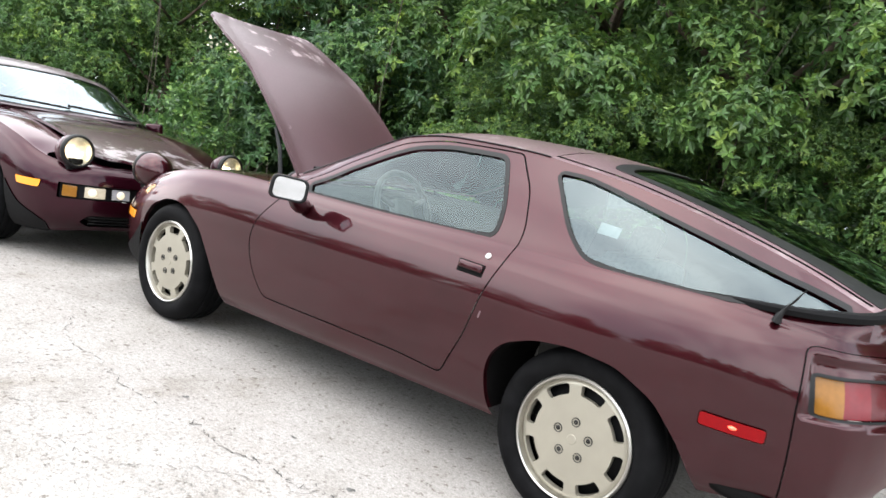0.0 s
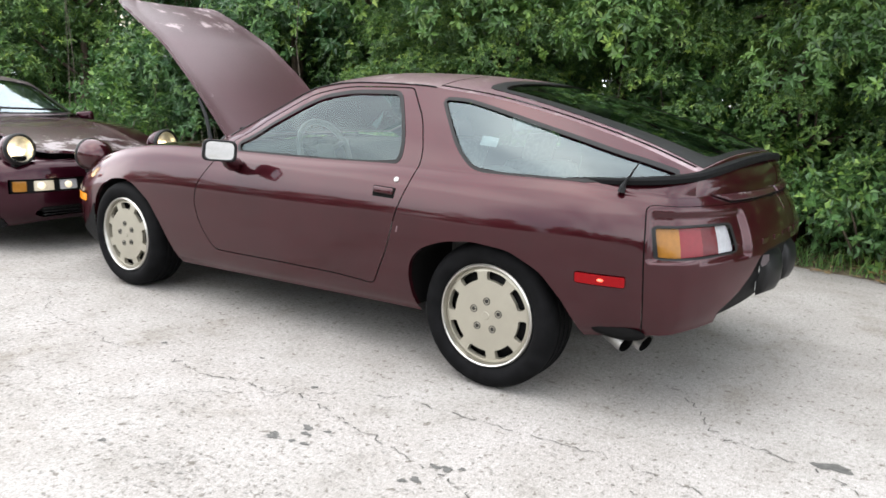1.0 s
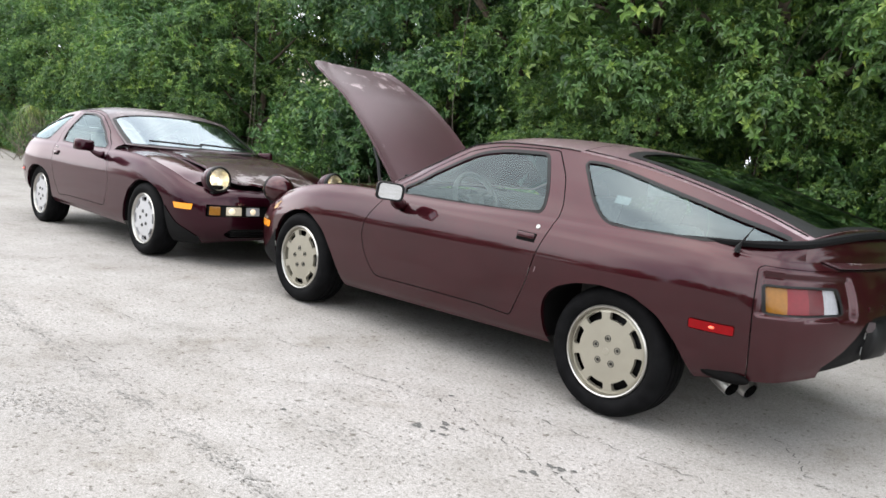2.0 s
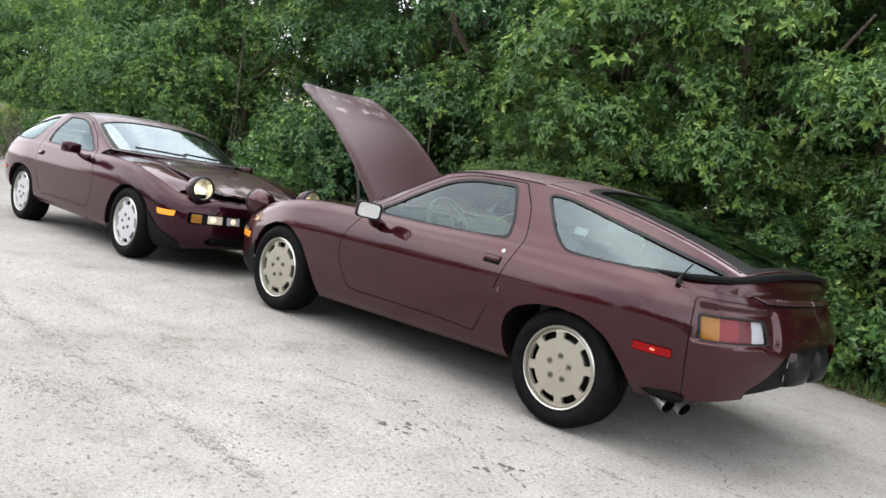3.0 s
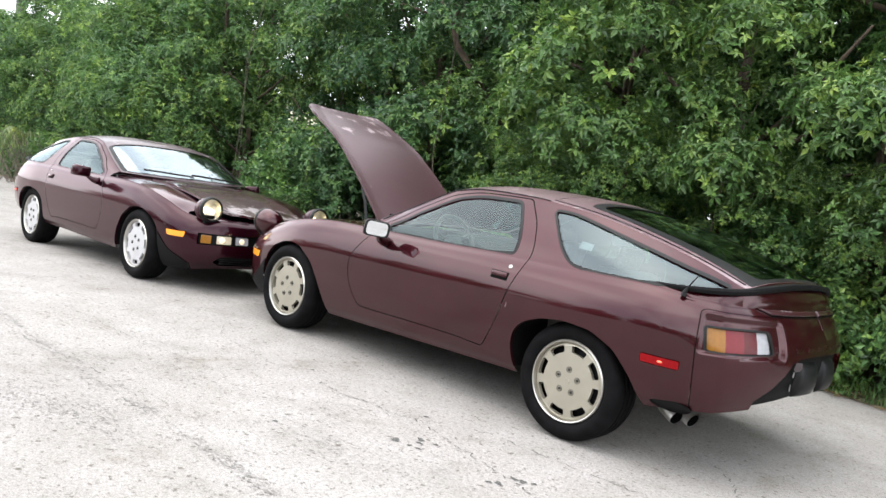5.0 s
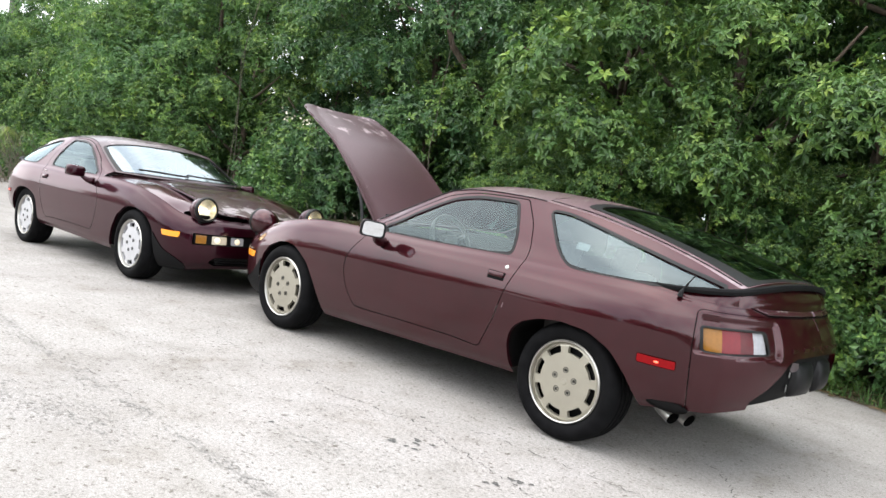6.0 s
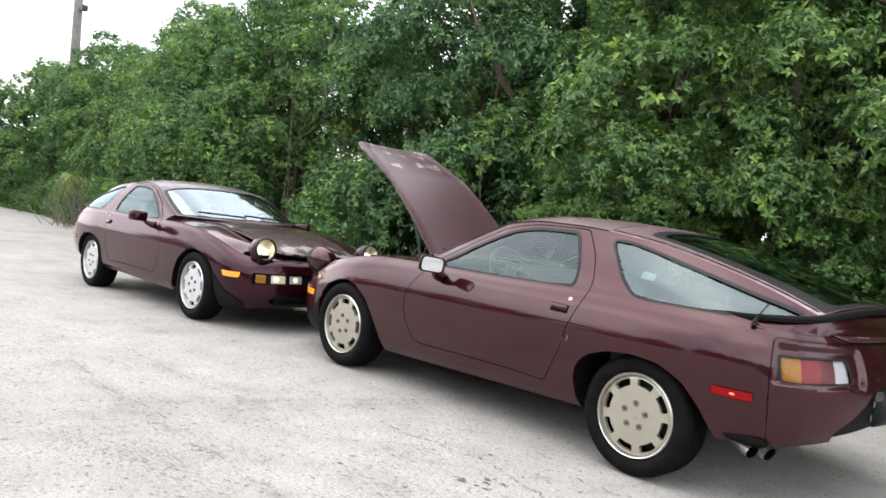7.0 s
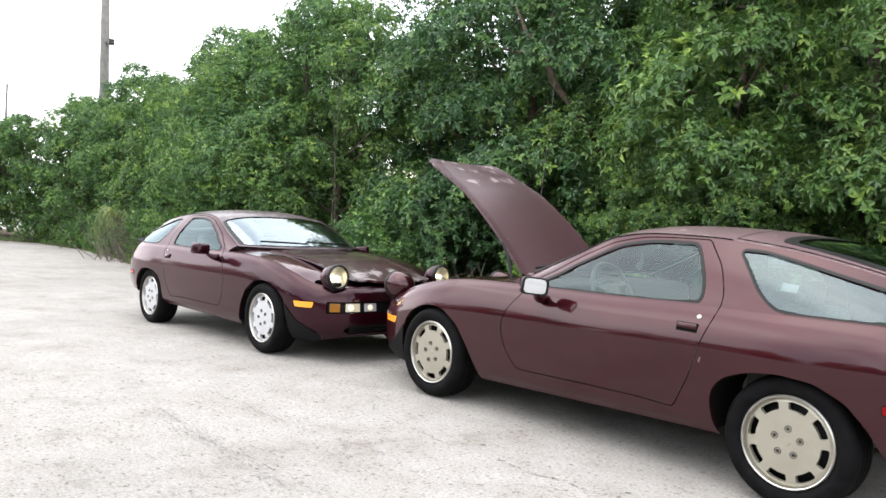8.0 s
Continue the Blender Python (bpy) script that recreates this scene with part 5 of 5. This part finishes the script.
def rosettes(name, centres, radii, sprigs, leaves, size, seed, slim, material):
    """Clumps of upright shoots, each shoot a whorl of leaves that droop at its foot and stand at its tip."""
    rng = np.random.default_rng(seed)
    c, r = np.array(centres), np.array(radii)
    share = np.maximum(10, (sprigs * len(c) * r ** 2 / (r ** 2).sum()).astype(int))
    c, r = np.repeat(c, share, 0), np.repeat(r, share)[:, None]
    outward = unit(c * (1, 1, 0) + (1e-6, 0, 0))
    d = unit(rng.normal(0, 1, c.shape) + outward * .45 + (0, 0, .62))
    d[:, 2] = np.where(d[:, 2] < -.32, -d[:, 2], d[:, 2])
    swell = 1 + .22 * np.sin(5 * d[:, :1] + 9 * c[:, :1]) * np.sin(4 * d[:, 1:2] + 7 * c[:, 2:])
    root = c + d * r * (1, 1, .78) * swell * rng.uniform(.72, 1.04, (len(c), 1))
    tip = unit(d * .8 + rng.normal(0, .28, d.shape) + (0, 0, .55))
    a = unit(np.cross(tip, rng.normal(0, 1, tip.shape)))
    b = np.cross(tip, a)
    long = rng.uniform(.09, .20, (len(c), 1)) * size / .1
    k = np.arange(leaves)
    f = ((k + .5) / leaves)[None, :, None]
    ang = 2.39996 * k[None, :, None] + rng.uniform(0, 6.28, (len(c), 1, 1)) + rng.normal(0, .25, (len(c), leaves, 1))
    rise = np.radians(-28 + 88 * f ** 1.3) + rng.normal(0, .22, (len(c), leaves, 1))
    radial = a[:, None] * np.cos(ang) + b[:, None] * np.sin(ang)
    axis = tip[:, None]
    out = unit(radial * np.cos(rise) + axis * np.sin(rise) + np.array((0, 0, -.22)))
    face = unit(axis * np.cos(rise) - radial * np.sin(rise) + rng.normal(0, .16, radial.shape))
    side = unit(np.cross(out, face))
    face = np.cross(side, out)
    ln = size * rng.uniform(.75, 1.15, (len(c), leaves, 1)) * (1.15 - .40 * f)
    w = ln * slim
    half = leaves // 2
    hubs = root[:, None] + axis * long[:, None] * np.array((0.0, .62))[None, :, None]
    base = np.repeat(hubs, half, 1)
    v = np.stack([base + out * ln * .5 + side * w + face * w * .35, base + out * ln - face * ln * .16, base + out * ln * .5 - side * w + face * w * .35], 2).reshape(len(c), -1, 3)
    v = np.concatenate([hubs, v], 1)
    size_v = v.shape[1]
    leaf = np.arange(leaves)
    quad = np.stack([leaf // half, 2 + 3 * leaf, 3 + 3 * leaf, leaf // half, 3 + 3 * leaf, 4 + 3 * leaf], 1).reshape(-1, 3)
    faces = (quad[None] + (np.arange(len(c)) * size_v)[:, None, None]).reshape(-1, 3)
    v = v.reshape(-1, 3)
    me = bpy.data.meshes.new(name)
    me.from_pydata(v.tolist(), [], faces.tolist())
    me.materials.append(material)
    return me


def tree_kind(height, radius, puffs, seed, material, size=.105, low=.35, sprigs=124, slim=.24):
    """Trunk and limbs with a crown whose puffs sit round the limbs' ends."""
    rng = np.random.default_rng(seed)
    trunk, limbs = bmesh.new(), []
    lean = rng.uniform(-.25, .25, 2)
    path = [(lean[0] * t * t * 1.2, lean[1] * t * t, t * height * .8) for t in np.linspace(0, 1, 7)]
    tube(trunk, path, [.085 * (1 - .8 * t) + .01 for t in np.linspace(0, 1, 7)], 8)
    for k in range(8):
        h = rng.uniform(.12, .75)
        a = rng.uniform(0, 2 * math.pi)
        b0 = np.array((lean[0] * h * h * 1.2, lean[1] * h * h, h * height * .8))
        reach = radius * rng.uniform(.6, .95)
        end = b0 + (math.cos(a) * reach, math.sin(a) * reach, rng.uniform(.3, 1.0))
        mid = (b0 + end) / 2 + rng.normal(0, .10, 3) - (0, 0, .06)
        bm = tube(bmesh.new(), [b0, mid, end], [.036, .024, .009], 6)
        limbs.append(bm)
    cs, rs = [], []
    for k in range(puffs):
        z = (k + rng.uniform(0, .8)) / puffs
        prof = math.sin(math.pi * min(1, .20 + .80 * z) ** .8) ** .6 if z < .97 else .3
        a = 2.39996 * k + rng.normal(0, .35)
        lobes = 1 + .18 * math.sin(2 * a + seed) + .14 * math.sin(3 * a + 7 * z + seed)
        rr = radius * prof * lobes * math.sqrt(rng.uniform(.42, 1.0))
        cs.append((math.cos(a) * rr + lean[0] * z, math.sin(a) * rr + lean[1] * z, low + z * (height - low - .3)))
        rs.append(rng.uniform(.36, .84) * (1.0 if z < .9 else .6))
    return trunk, limbs, rosettes("crown", cs, rs, sprigs, 10, size, seed + 50, slim, material)


def store(bm, name):
    me = bpy.data.meshes.new(name)
    bm.to_mesh(me)
    bm.free()
    me.materials.append(BARK)
    me.polygons.foreach_set("use_smooth", [True] * len(me.polygons))
    return me


KINDS = []
for h, r, p, sd, mt, sz, sl in ((5.6, 1.6, 30, 11, 0, .086, .24), (5.2, 1.5, 28, 23, 2, .082, .25), (6.2, 1.65, 33, 31, 1, .082, .23), (4.6, 1.5, 26, 47, 1, .078, .25), (4.4, 1.5, 25, 53, 0, .085, .24)):
    tr, lm, cr = tree_kind(h, r, p, sd, LEAVES[mt], sz, 1.25 if h > 5.5 else .6, slim=sl)
    KINDS.append((store(tr, "trunk"), [store(b, "limb") for b in lm], cr))

LABELS = ("dense dark green broadleaf tree at the lot's edge", "leafy shrub tree with slim deep green leaves", "tall spreading green tree over the verge", "yellow-green shrub tree in the hedge", "rounded green shrub tree in the hedge")


def plant(kind, x, y, turn, scale, sz=1.0):
    t = new("tree")
    t.empty_display_size = .2
    t.matrix_world = Matrix.Translation((x, y, ground_z(x, y) + .03)) @ pose(0, 0, 0, 0, 0, turn) @ Matrix.Diagonal((scale, scale, scale * sz, 1))
    tagged(t, LABELS[kind], "tree", "hedge of trees")
    part_mesh("trunk", KINDS[kind][0], None, t, "grey-brown bark")
    for me in KINDS[kind][1]:
        part_mesh("limb", me, None, t)
    part_mesh("crown", KINDS[kind][2], None, t)


rng = np.random.default_rng(8)
front = [(7.6, 2, 1.05), (6.0, 0, 1.1), (4.4, 1, 1.1), (2.9, 0, 1.05), (1.3, 2, 1.0), (-.2, 3, 1.3), (-1.7, 2, .98), (-3.2, 2, 1.0), (-4.7, 1, 1.12), (-6.2, 1, 1.12), (-7.5, 3, .98)]
far_row = [(-9.2, 2, 0.91, 0), (-10.6, 0, 1.04, 0.1), (-11.9, 4, 1.12, -0.1), (-13.2, 2, 0.95, 0.3), (-14.6, 3, 1.12, 0.5), (-16.2, 0, 1.12, 0.9), (-17.9, 4, 1.12, 0.8), (-19.6, 3, 1.12, 0.6), (-21.4, 0, 1.03, 0.1), (-23.2, 4, 1.12, 0.3), (-24.9, 3, 1.12, 0.2), (-26.3, 4, 0.99, 0.1), (-27.0, 3, 0.85, 0), (-27.6, 3, 0.89, 0), (-29.2, 4, 0.9, 0)]
for x, kind, sc in front:
    plant(kind, x, verge_y(x) + (1.75 if -6.5 < x < -2.5 else 1.5) + rng.uniform(-.25, .7), rng.uniform(0, 360), sc)
for x, kind, sc, back in far_row:
    plant(kind, x, verge_y(x) + 1.5 + back, rng.uniform(0, 360), sc)
spare = np.random.default_rng(5)
for x, kind, sc in ((3.5, 0, .95), (5.2, 0, 1.12)):
    plant(kind, x, verge_y(x) + 1.4, spare.uniform(0, 360), sc)
plant(2, -9.6, verge_y(-9.6) + 3.2, 40, .86)
for x, kind, sc, out in ((1.6, 3, .46, .75), (2.7, 4, .50, .8), (.3, 3, .48, .6), (-.8, 3, .52, .55), (-1.8, 3, .50, .6)):
    plant(kind, x, verge_y(x) + out, spare.uniform(0, 360), sc)
for k in range(10):
    x = 8.5 - 2.6 * k
    tall = 1.2 if x > -5.5 else .74 if x > -12.5 else .7
    plant((0, 2, 1)[k % 3], x + rng.uniform(-.3, .3), verge_y(x) + 3.7 + rng.uniform(-.2, .4), rng.uniform(0, 360), tall)


leaning = new("tree")
leaning.empty_display_size = .2
leaning.location = (-3.0, 3.3, ground_z(-3, 3.3))
tagged(leaning, "bare brown leaning trunk forking high in the hedge", "tree", "hedge of trees")
part_mesh("trunk", store(tube(bmesh.new(), [(.3, 1.3, 0), (-.02, .8, 1.4), (-.28, .15, 2.5), (-.47, -.42, 3.05), (-.58, -.42, 3.28), (-.73, -.40, 3.5), (-1.0, -.40, 3.75), (-1.4, -.2, 4.2)],
                                 [.08, .06, .045, .040, .036, .032, .026, .014], 9), "trunk"), None, leaning)
part_mesh("limb", store(tube(bmesh.new(), [(-.58, -.42, 3.28), (-.55, -.43, 3.55), (-.56, -.40, 3.9), (-.40, -.3, 4.6)], [.035, .028, .022, .01], 7), "limb"), None, leaning)
part_mesh("limb", store(tube(bmesh.new(), [(-.73, -.40, 3.5), (-1.05, -.45, 3.48), (-1.5, -.5, 3.6), (-1.9, -.4, 3.65)], [.026, .02, .014, .006], 7), "limb"), None, leaning)


def shrub_kind(radius, height, puffs, seed, material, size):
    rng = np.random.default_rng(seed)
    cs = [(rng.normal(0, radius * .5), rng.normal(0, radius * .4), rng.uniform(.08, height)) for _ in range(puffs)]
    me = foliage("leaves", cs, rng.uniform(.12, .24, puffs), 12, 10, size, seed, .1, .3, material)
    bm = bmesh.new()
    for c in cs[:12]:
        tube(bm, [(c[0] * .15, c[1] * .15, 0), (c[0] * .6, c[1] * .6, c[2] * .6), c], [.010, .007, .003], 5)
    return store(bm, "stems"), me


SHRUBS = [shrub_kind(.55, .85, 26, 71, LEAVES[1], .075), shrub_kind(.6, .6, 24, 83, LEAVES[0], .065), shrub_kind(.5, 1.15, 28, 97, LEAVES[0], .08)]
rng = np.random.default_rng(12)
for k in range(52):
    x = 6.5 - .62 * k + rng.uniform(-.2, .2)
    kind = int(rng.integers(0, 3))
    if -6.4 < x < -2.0 and k % 4:
        continue
    b = new("shrub")
    b.empty_display_size = .1
    y = verge_y(x) + rng.uniform(.25, .6)
    b.matrix_world = Matrix.Translation((x, y, ground_z(x, y) + .02)) @ pose(0, 0, 0, 0, 0, rng.uniform(0, 360)) @ Matrix.Scale(rng.uniform(.75, 1.25), 4)
    tagged(b, ("low bright green weedy shrub on the verge", "low spreading green undergrowth on the verge", "upright leafy weed clump on the verge")[kind], "shrub", "undergrowth along the verge")
    part_mesh("stems", SHRUBS[kind][0], None, b)
    part_mesh("leaves", SHRUBS[kind][1], None, b)


# ---- beyond the hedge and round the lot ----
def far_woods(name, path, height, seed, label, step=1.6, leaf=.85, leaves=5):
    """A distant belt of trees as one ragged leafy mass."""
    rng = np.random.default_rng(seed)
    cs, rs = [], []
    for a, b in zip(path, path[1:]):
        n = int(math.dist(a, b) / step)
        for k in range(n):
            t = rng.uniform(0, 1)
            top = height * (.7 + .3 * math.sin(k * .7 + seed) ** 2)
            for z in np.arange(.4, top, 1.5):
                cs.append((a[0] + (b[0] - a[0]) * t + rng.normal(0, .8), a[1] + (b[1] - a[1]) * t + rng.normal(0, 1.0), z - .3 + rng.uniform(-.4, .4)))
                rs.append(rng.uniform(.9, 1.5))
    ob = new(name, foliage(name, cs, rs, 10, leaves, leaf, seed, .2, .34, LEAVES[2]))
    return tagged(ob, label, "trees", kind="stuff")


# out of view behind the camera: added so the paint mirrors a dark horizon
far_woods("far_woods", [(30, -12), (26, -30), (0, -38), (-30, -36), (-55, -25)], 8.5, 3, "unseen belt of dark green trees added for reflections in the paint", .8)
far_woods("far_trees", [(-56, 9), (-52, 12), (-46, 15)], 7.6, 4, "dark far trees beyond the hedge", 1.2, .42, 10)

far_woods("thicket", [(12, 9.3), (0, 9.0), (-8, 8.6)], 6.6, 5, "dense dark thicket behind the hedge", .20, .36, 9)
far_woods("thicket", [(-8, 8.6), (-24, 7.4), (-31, 4.4), (-35, -1.5)], 3.6, 6, "low dense thicket behind the hedge", .45, .30, 9)

far_woods("thicket", [(12, 6.9), (0, 6.6), (-9, 6.1)], 1.7, 8, "shaded low undergrowth inside the hedge", .11, .28, 8)

# utility pole
CEMENT = simple("weathered_concrete_pole", (0.16, 0.15, 0.14), 0.9, vary=0.25, scale=6)
pole = new("utility_pole")
pole.matrix_world = Matrix.Translation((-29.6, 5.95, -.53)) @ Matrix.Scale(1.15, 4)
tagged(pole, "grey weathered utility pole standing beyond the hedge", "pole")
part("mast", tube(bmesh.new(), [(-.25, .25, 0), (-.02, .02, 5), (.25, -.2, 10.5)], [.20, .165, .12], 12), CEMENT, pole, "", True)
part("bracket", block(bmesh.new(), (0, -.06, 6.95), (.42, .06, 7.05), .01), STEEL, pole)
part("lamp_head", block(bmesh.new(), (.38, -.10, 6.90), (.62, .10, 7.10), .03), STEEL, pole)
mast = new("thin_mast", bpy.data.meshes.new("thin_mast"))
bm = tube(bmesh.new(), [(0, 0, 0), (0, 0, 11.5)], [.16, .09], 8)
bm.to_mesh(mast.data)
bm.free()
mast.data.materials.append(CEMENT)
mast.location = (-75.1, 12.2, -.3)
tagged(mast, "slim grey mast far off on the horizon", "pole")

# fan palm seedling with drooping fronds
FROND = leaf_material("pale_palm_frond", (.10, .16, .045), (.17, .24, .08), (.25, .31, .12))
palm = new("palm")
palm.matrix_world = Matrix.Translation((-18.4, verge_y(-18.4) + .15, ground_z(-18.4, 1) + .02)) @ Matrix.Scale(.92, 4)
tagged(palm, "small pale palm with drooping fronds by the verge", "palm")
part("trunk", tube(bmesh.new(), [(0, 0, 0), (.02, 0, .5), (0, .02, 1.05)], [.09, .07, .05], 8), BARK, palm)
rng = np.random.default_rng(3)
for k in range(9):
    a = 2 * math.pi * k / 9 + rng.uniform(-.2, .2)
    bm = bmesh.new()
    reach, rise = rng.uniform(.6, .85), rng.uniform(.28, .5)
    spine = [Vector((math.cos(a) * reach * t, math.sin(a) * reach * t, 1.05 + rise * math.sin(2.3 * t) - .45 * t ** 3)) for t in np.linspace(0, 1, 13)]
    tube(bm, spine, .010, 4)
    for i in range(3, 13):
        for s in (-1, 1):
            side = Vector((-math.sin(a), math.cos(a), 0)) * s
            along = (spine[i] - spine[i - 1]).normalized()
            p, w = spine[i], along * .022
            mid = p + side * rng.uniform(.07, .12) + along * .08 + Vector((0, 0, -.10))
            tip = mid + side * .03 + along * .05 + Vector((0, 0, -rng.uniform(.22, .42)))
            bm.faces.new([bm.verts.new(v) for v in (p - w * .5, p + w * .5, mid + w, mid - w)])
            bm.faces.new([bm.verts.new(v) for v in (mid - w, mid + w, tip)])
    part("frond", bm, FROND, palm)

# dry brush, fallen branch and litter
def twigs(name, x, y, spread, height, count, seed, label, category):
    rng = np.random.default_rng(seed)
    bm = bmesh.new()
    for _ in range(count):
        p = Vector((rng.normal(0, spread * .4), rng.normal(0, spread * .25), 0))
        d = Vector((rng.normal(0, .5), rng.normal(0, .4), rng.uniform(.3, 1.0))) * height
        tube(bm, [p, p + d * .5 + Vector(rng.normal(0, .05, 3)), p + d], [.010, .006, .002], 4)
    me = bpy.data.meshes.new(name)
    bm.to_mesh(me)
    bm.free()
    me.materials.append(TWIG)
    ob = new(name, me)
    ob.location = (x, y, ground_z(x, y) + .02)
    return tagged(ob, label, category, kind="stuff")


twigs("dry_brush", -17.0, verge_y(-17.0) + .35, 1.7, 1.5, 240, 5, "tangle of dry grey twigs beside the palm", "brush")
twigs("dry_stems", -4.6, verge_y(-4.6) + .2, 2.2, .9, 70, 6, "thin dry stems in the hedge's shade", "brush")
VINE = simple("grey_brown_vine", (0.09, 0.075, 0.058), 0.9, vary=0.3, scale=20)
rng = np.random.default_rng(31)
bm = bmesh.new()
for _ in range(9):
    x = rng.uniform(-8, 4)
    y = verge_y(x) + rng.uniform(-.05, .7)
    top, sway = rng.uniform(1.6, 4.2), rng.normal(0, .14, 2)
    low = ground_z(x, y) + .02
    tube(bm, [(x, y, low), (x + sway[0], y + sway[1] * .5, low + top * .4), (x + sway[0] * .4 + rng.normal(0, .1), y, low + top * .75), (x + sway[1], y + .1, low + top)], [.006, .005, .004, .002], 5)
me = bpy.data.meshes.new("vines")
bm.to_mesh(me)
bm.free()
me.materials.append(VINE)
tagged(new("vines", me), "thin grey bare vines and stems hanging in the hedge", "vines", kind="stuff")
log = new("fallen_branch", store(tube(bmesh.new(), [(-.75, 0, .05), (-.3, .05, .16), (.2, 0, .40), (.62, .02, .60)], [.055, .06, .05, .03], 9), "fallen_branch"))
log.location = (-3.95, verge_y(-3.9) - .12, ground_z(-3.9, 2) + .03)
tagged(log, "brown fallen branch leaning in the undergrowth", "branch")


def litter(name, count, seed, material, size, span, label):
    rng = np.random.default_rng(seed)
    vs, fs = [], []
    for _ in range(count):
        x = rng.uniform(*span)
        y = verge_y(x) + abs(rng.normal(0, .35)) - .10
        a, t = rng.uniform(0, 6.28), size * rng.uniform(.5, 1.2)
        z = ground_z(x, y) + (.012 if y < verge_y(x) else .05)
        d, n = (math.cos(a) * t, math.sin(a) * t), (-math.sin(a) * t * .22, math.cos(a) * t * .22)
        i = len(vs)
        vs += [(x, y, z), (x + d[0] * .5 + n[0], y + d[1] * .5 + n[1], z + rng.uniform(0, .02)), (x + d[0], y + d[1], z + rng.uniform(0, .015)), (x + d[0] * .5 - n[0], y + d[1] * .5 - n[1], z + rng.uniform(0, .02))]
        fs += [(i, i + 1, i + 2), (i, i + 2, i + 3)]
    me = bpy.data.meshes.new(name)
    me.from_pydata(vs, [], fs)
    me.materials.append(material)
    return tagged(new(name, me), label, "litter", kind="stuff")


DRY = leaf_material("dry_leaf", (.10, .065, .035), (.19, .13, .07), (.30, .23, .13))
litter("leaf_litter", 5000, 4, DRY, .09, (-24, 8), "dry brown leaf litter along the verge")


def grass(name, count, seed, span, label):
    rng = np.random.default_rng(seed)
    vs, fs = [], []
    for _ in range(count):
        x = rng.uniform(*span)
        y = verge_y(x) + abs(rng.normal(0, .22)) - .03
        z, h, a = ground_z(x, y) + .015, rng.uniform(.06, .20), rng.uniform(0, 6.28)
        lean = rng.normal(0, .05, 2)
        i = len(vs)
        vs += [(x - .005 * math.cos(a), y - .005 * math.sin(a), z), (x + .005 * math.cos(a), y + .005 * math.sin(a), z), (x + lean[0], y + lean[1], z + h)]
        fs.append((i, i + 1, i + 2))
    me = bpy.data.meshes.new(name)
    me.from_pydata(vs, [], fs)
    me.materials.append(LEAVES[1])
    return tagged(new(name, me), label, "grass", kind="stuff")


grass("grass", 14000, 6, (-30, 8), "thin green grass tufts along the pavement's edge")

# pale blossoms in the hedge
PETAL = simple("cream_petals", (0.55, 0.52, 0.40), 0.6)
rng = np.random.default_rng(14)
for x, y, z in ((-5.45, 1.95, 1.88), (-5.05, 1.98, 1.80)):
    bm = bmesh.new()
    for _ in range(13):
        c, d = Vector(rng.normal(0, .045, 3)), Vector(rng.normal(0, 1, 3)).normalized()
        e = d.orthogonal().normalized() * .014
        bm.faces.new([bm.verts.new(v) for v in (c, c + d * .02 + e, c + d * .045, c + d * .02 - e)])
    me = bpy.data.meshes.new("blossom")
    bm.to_mesh(me)
    bm.free()
    me.materials.append(PETAL)
    ob = new("blossom", me)
    ob.location = (x, y, z)
    tagged(ob, "small cluster of cream blossoms in the hedge", "flower", kind="stuff")
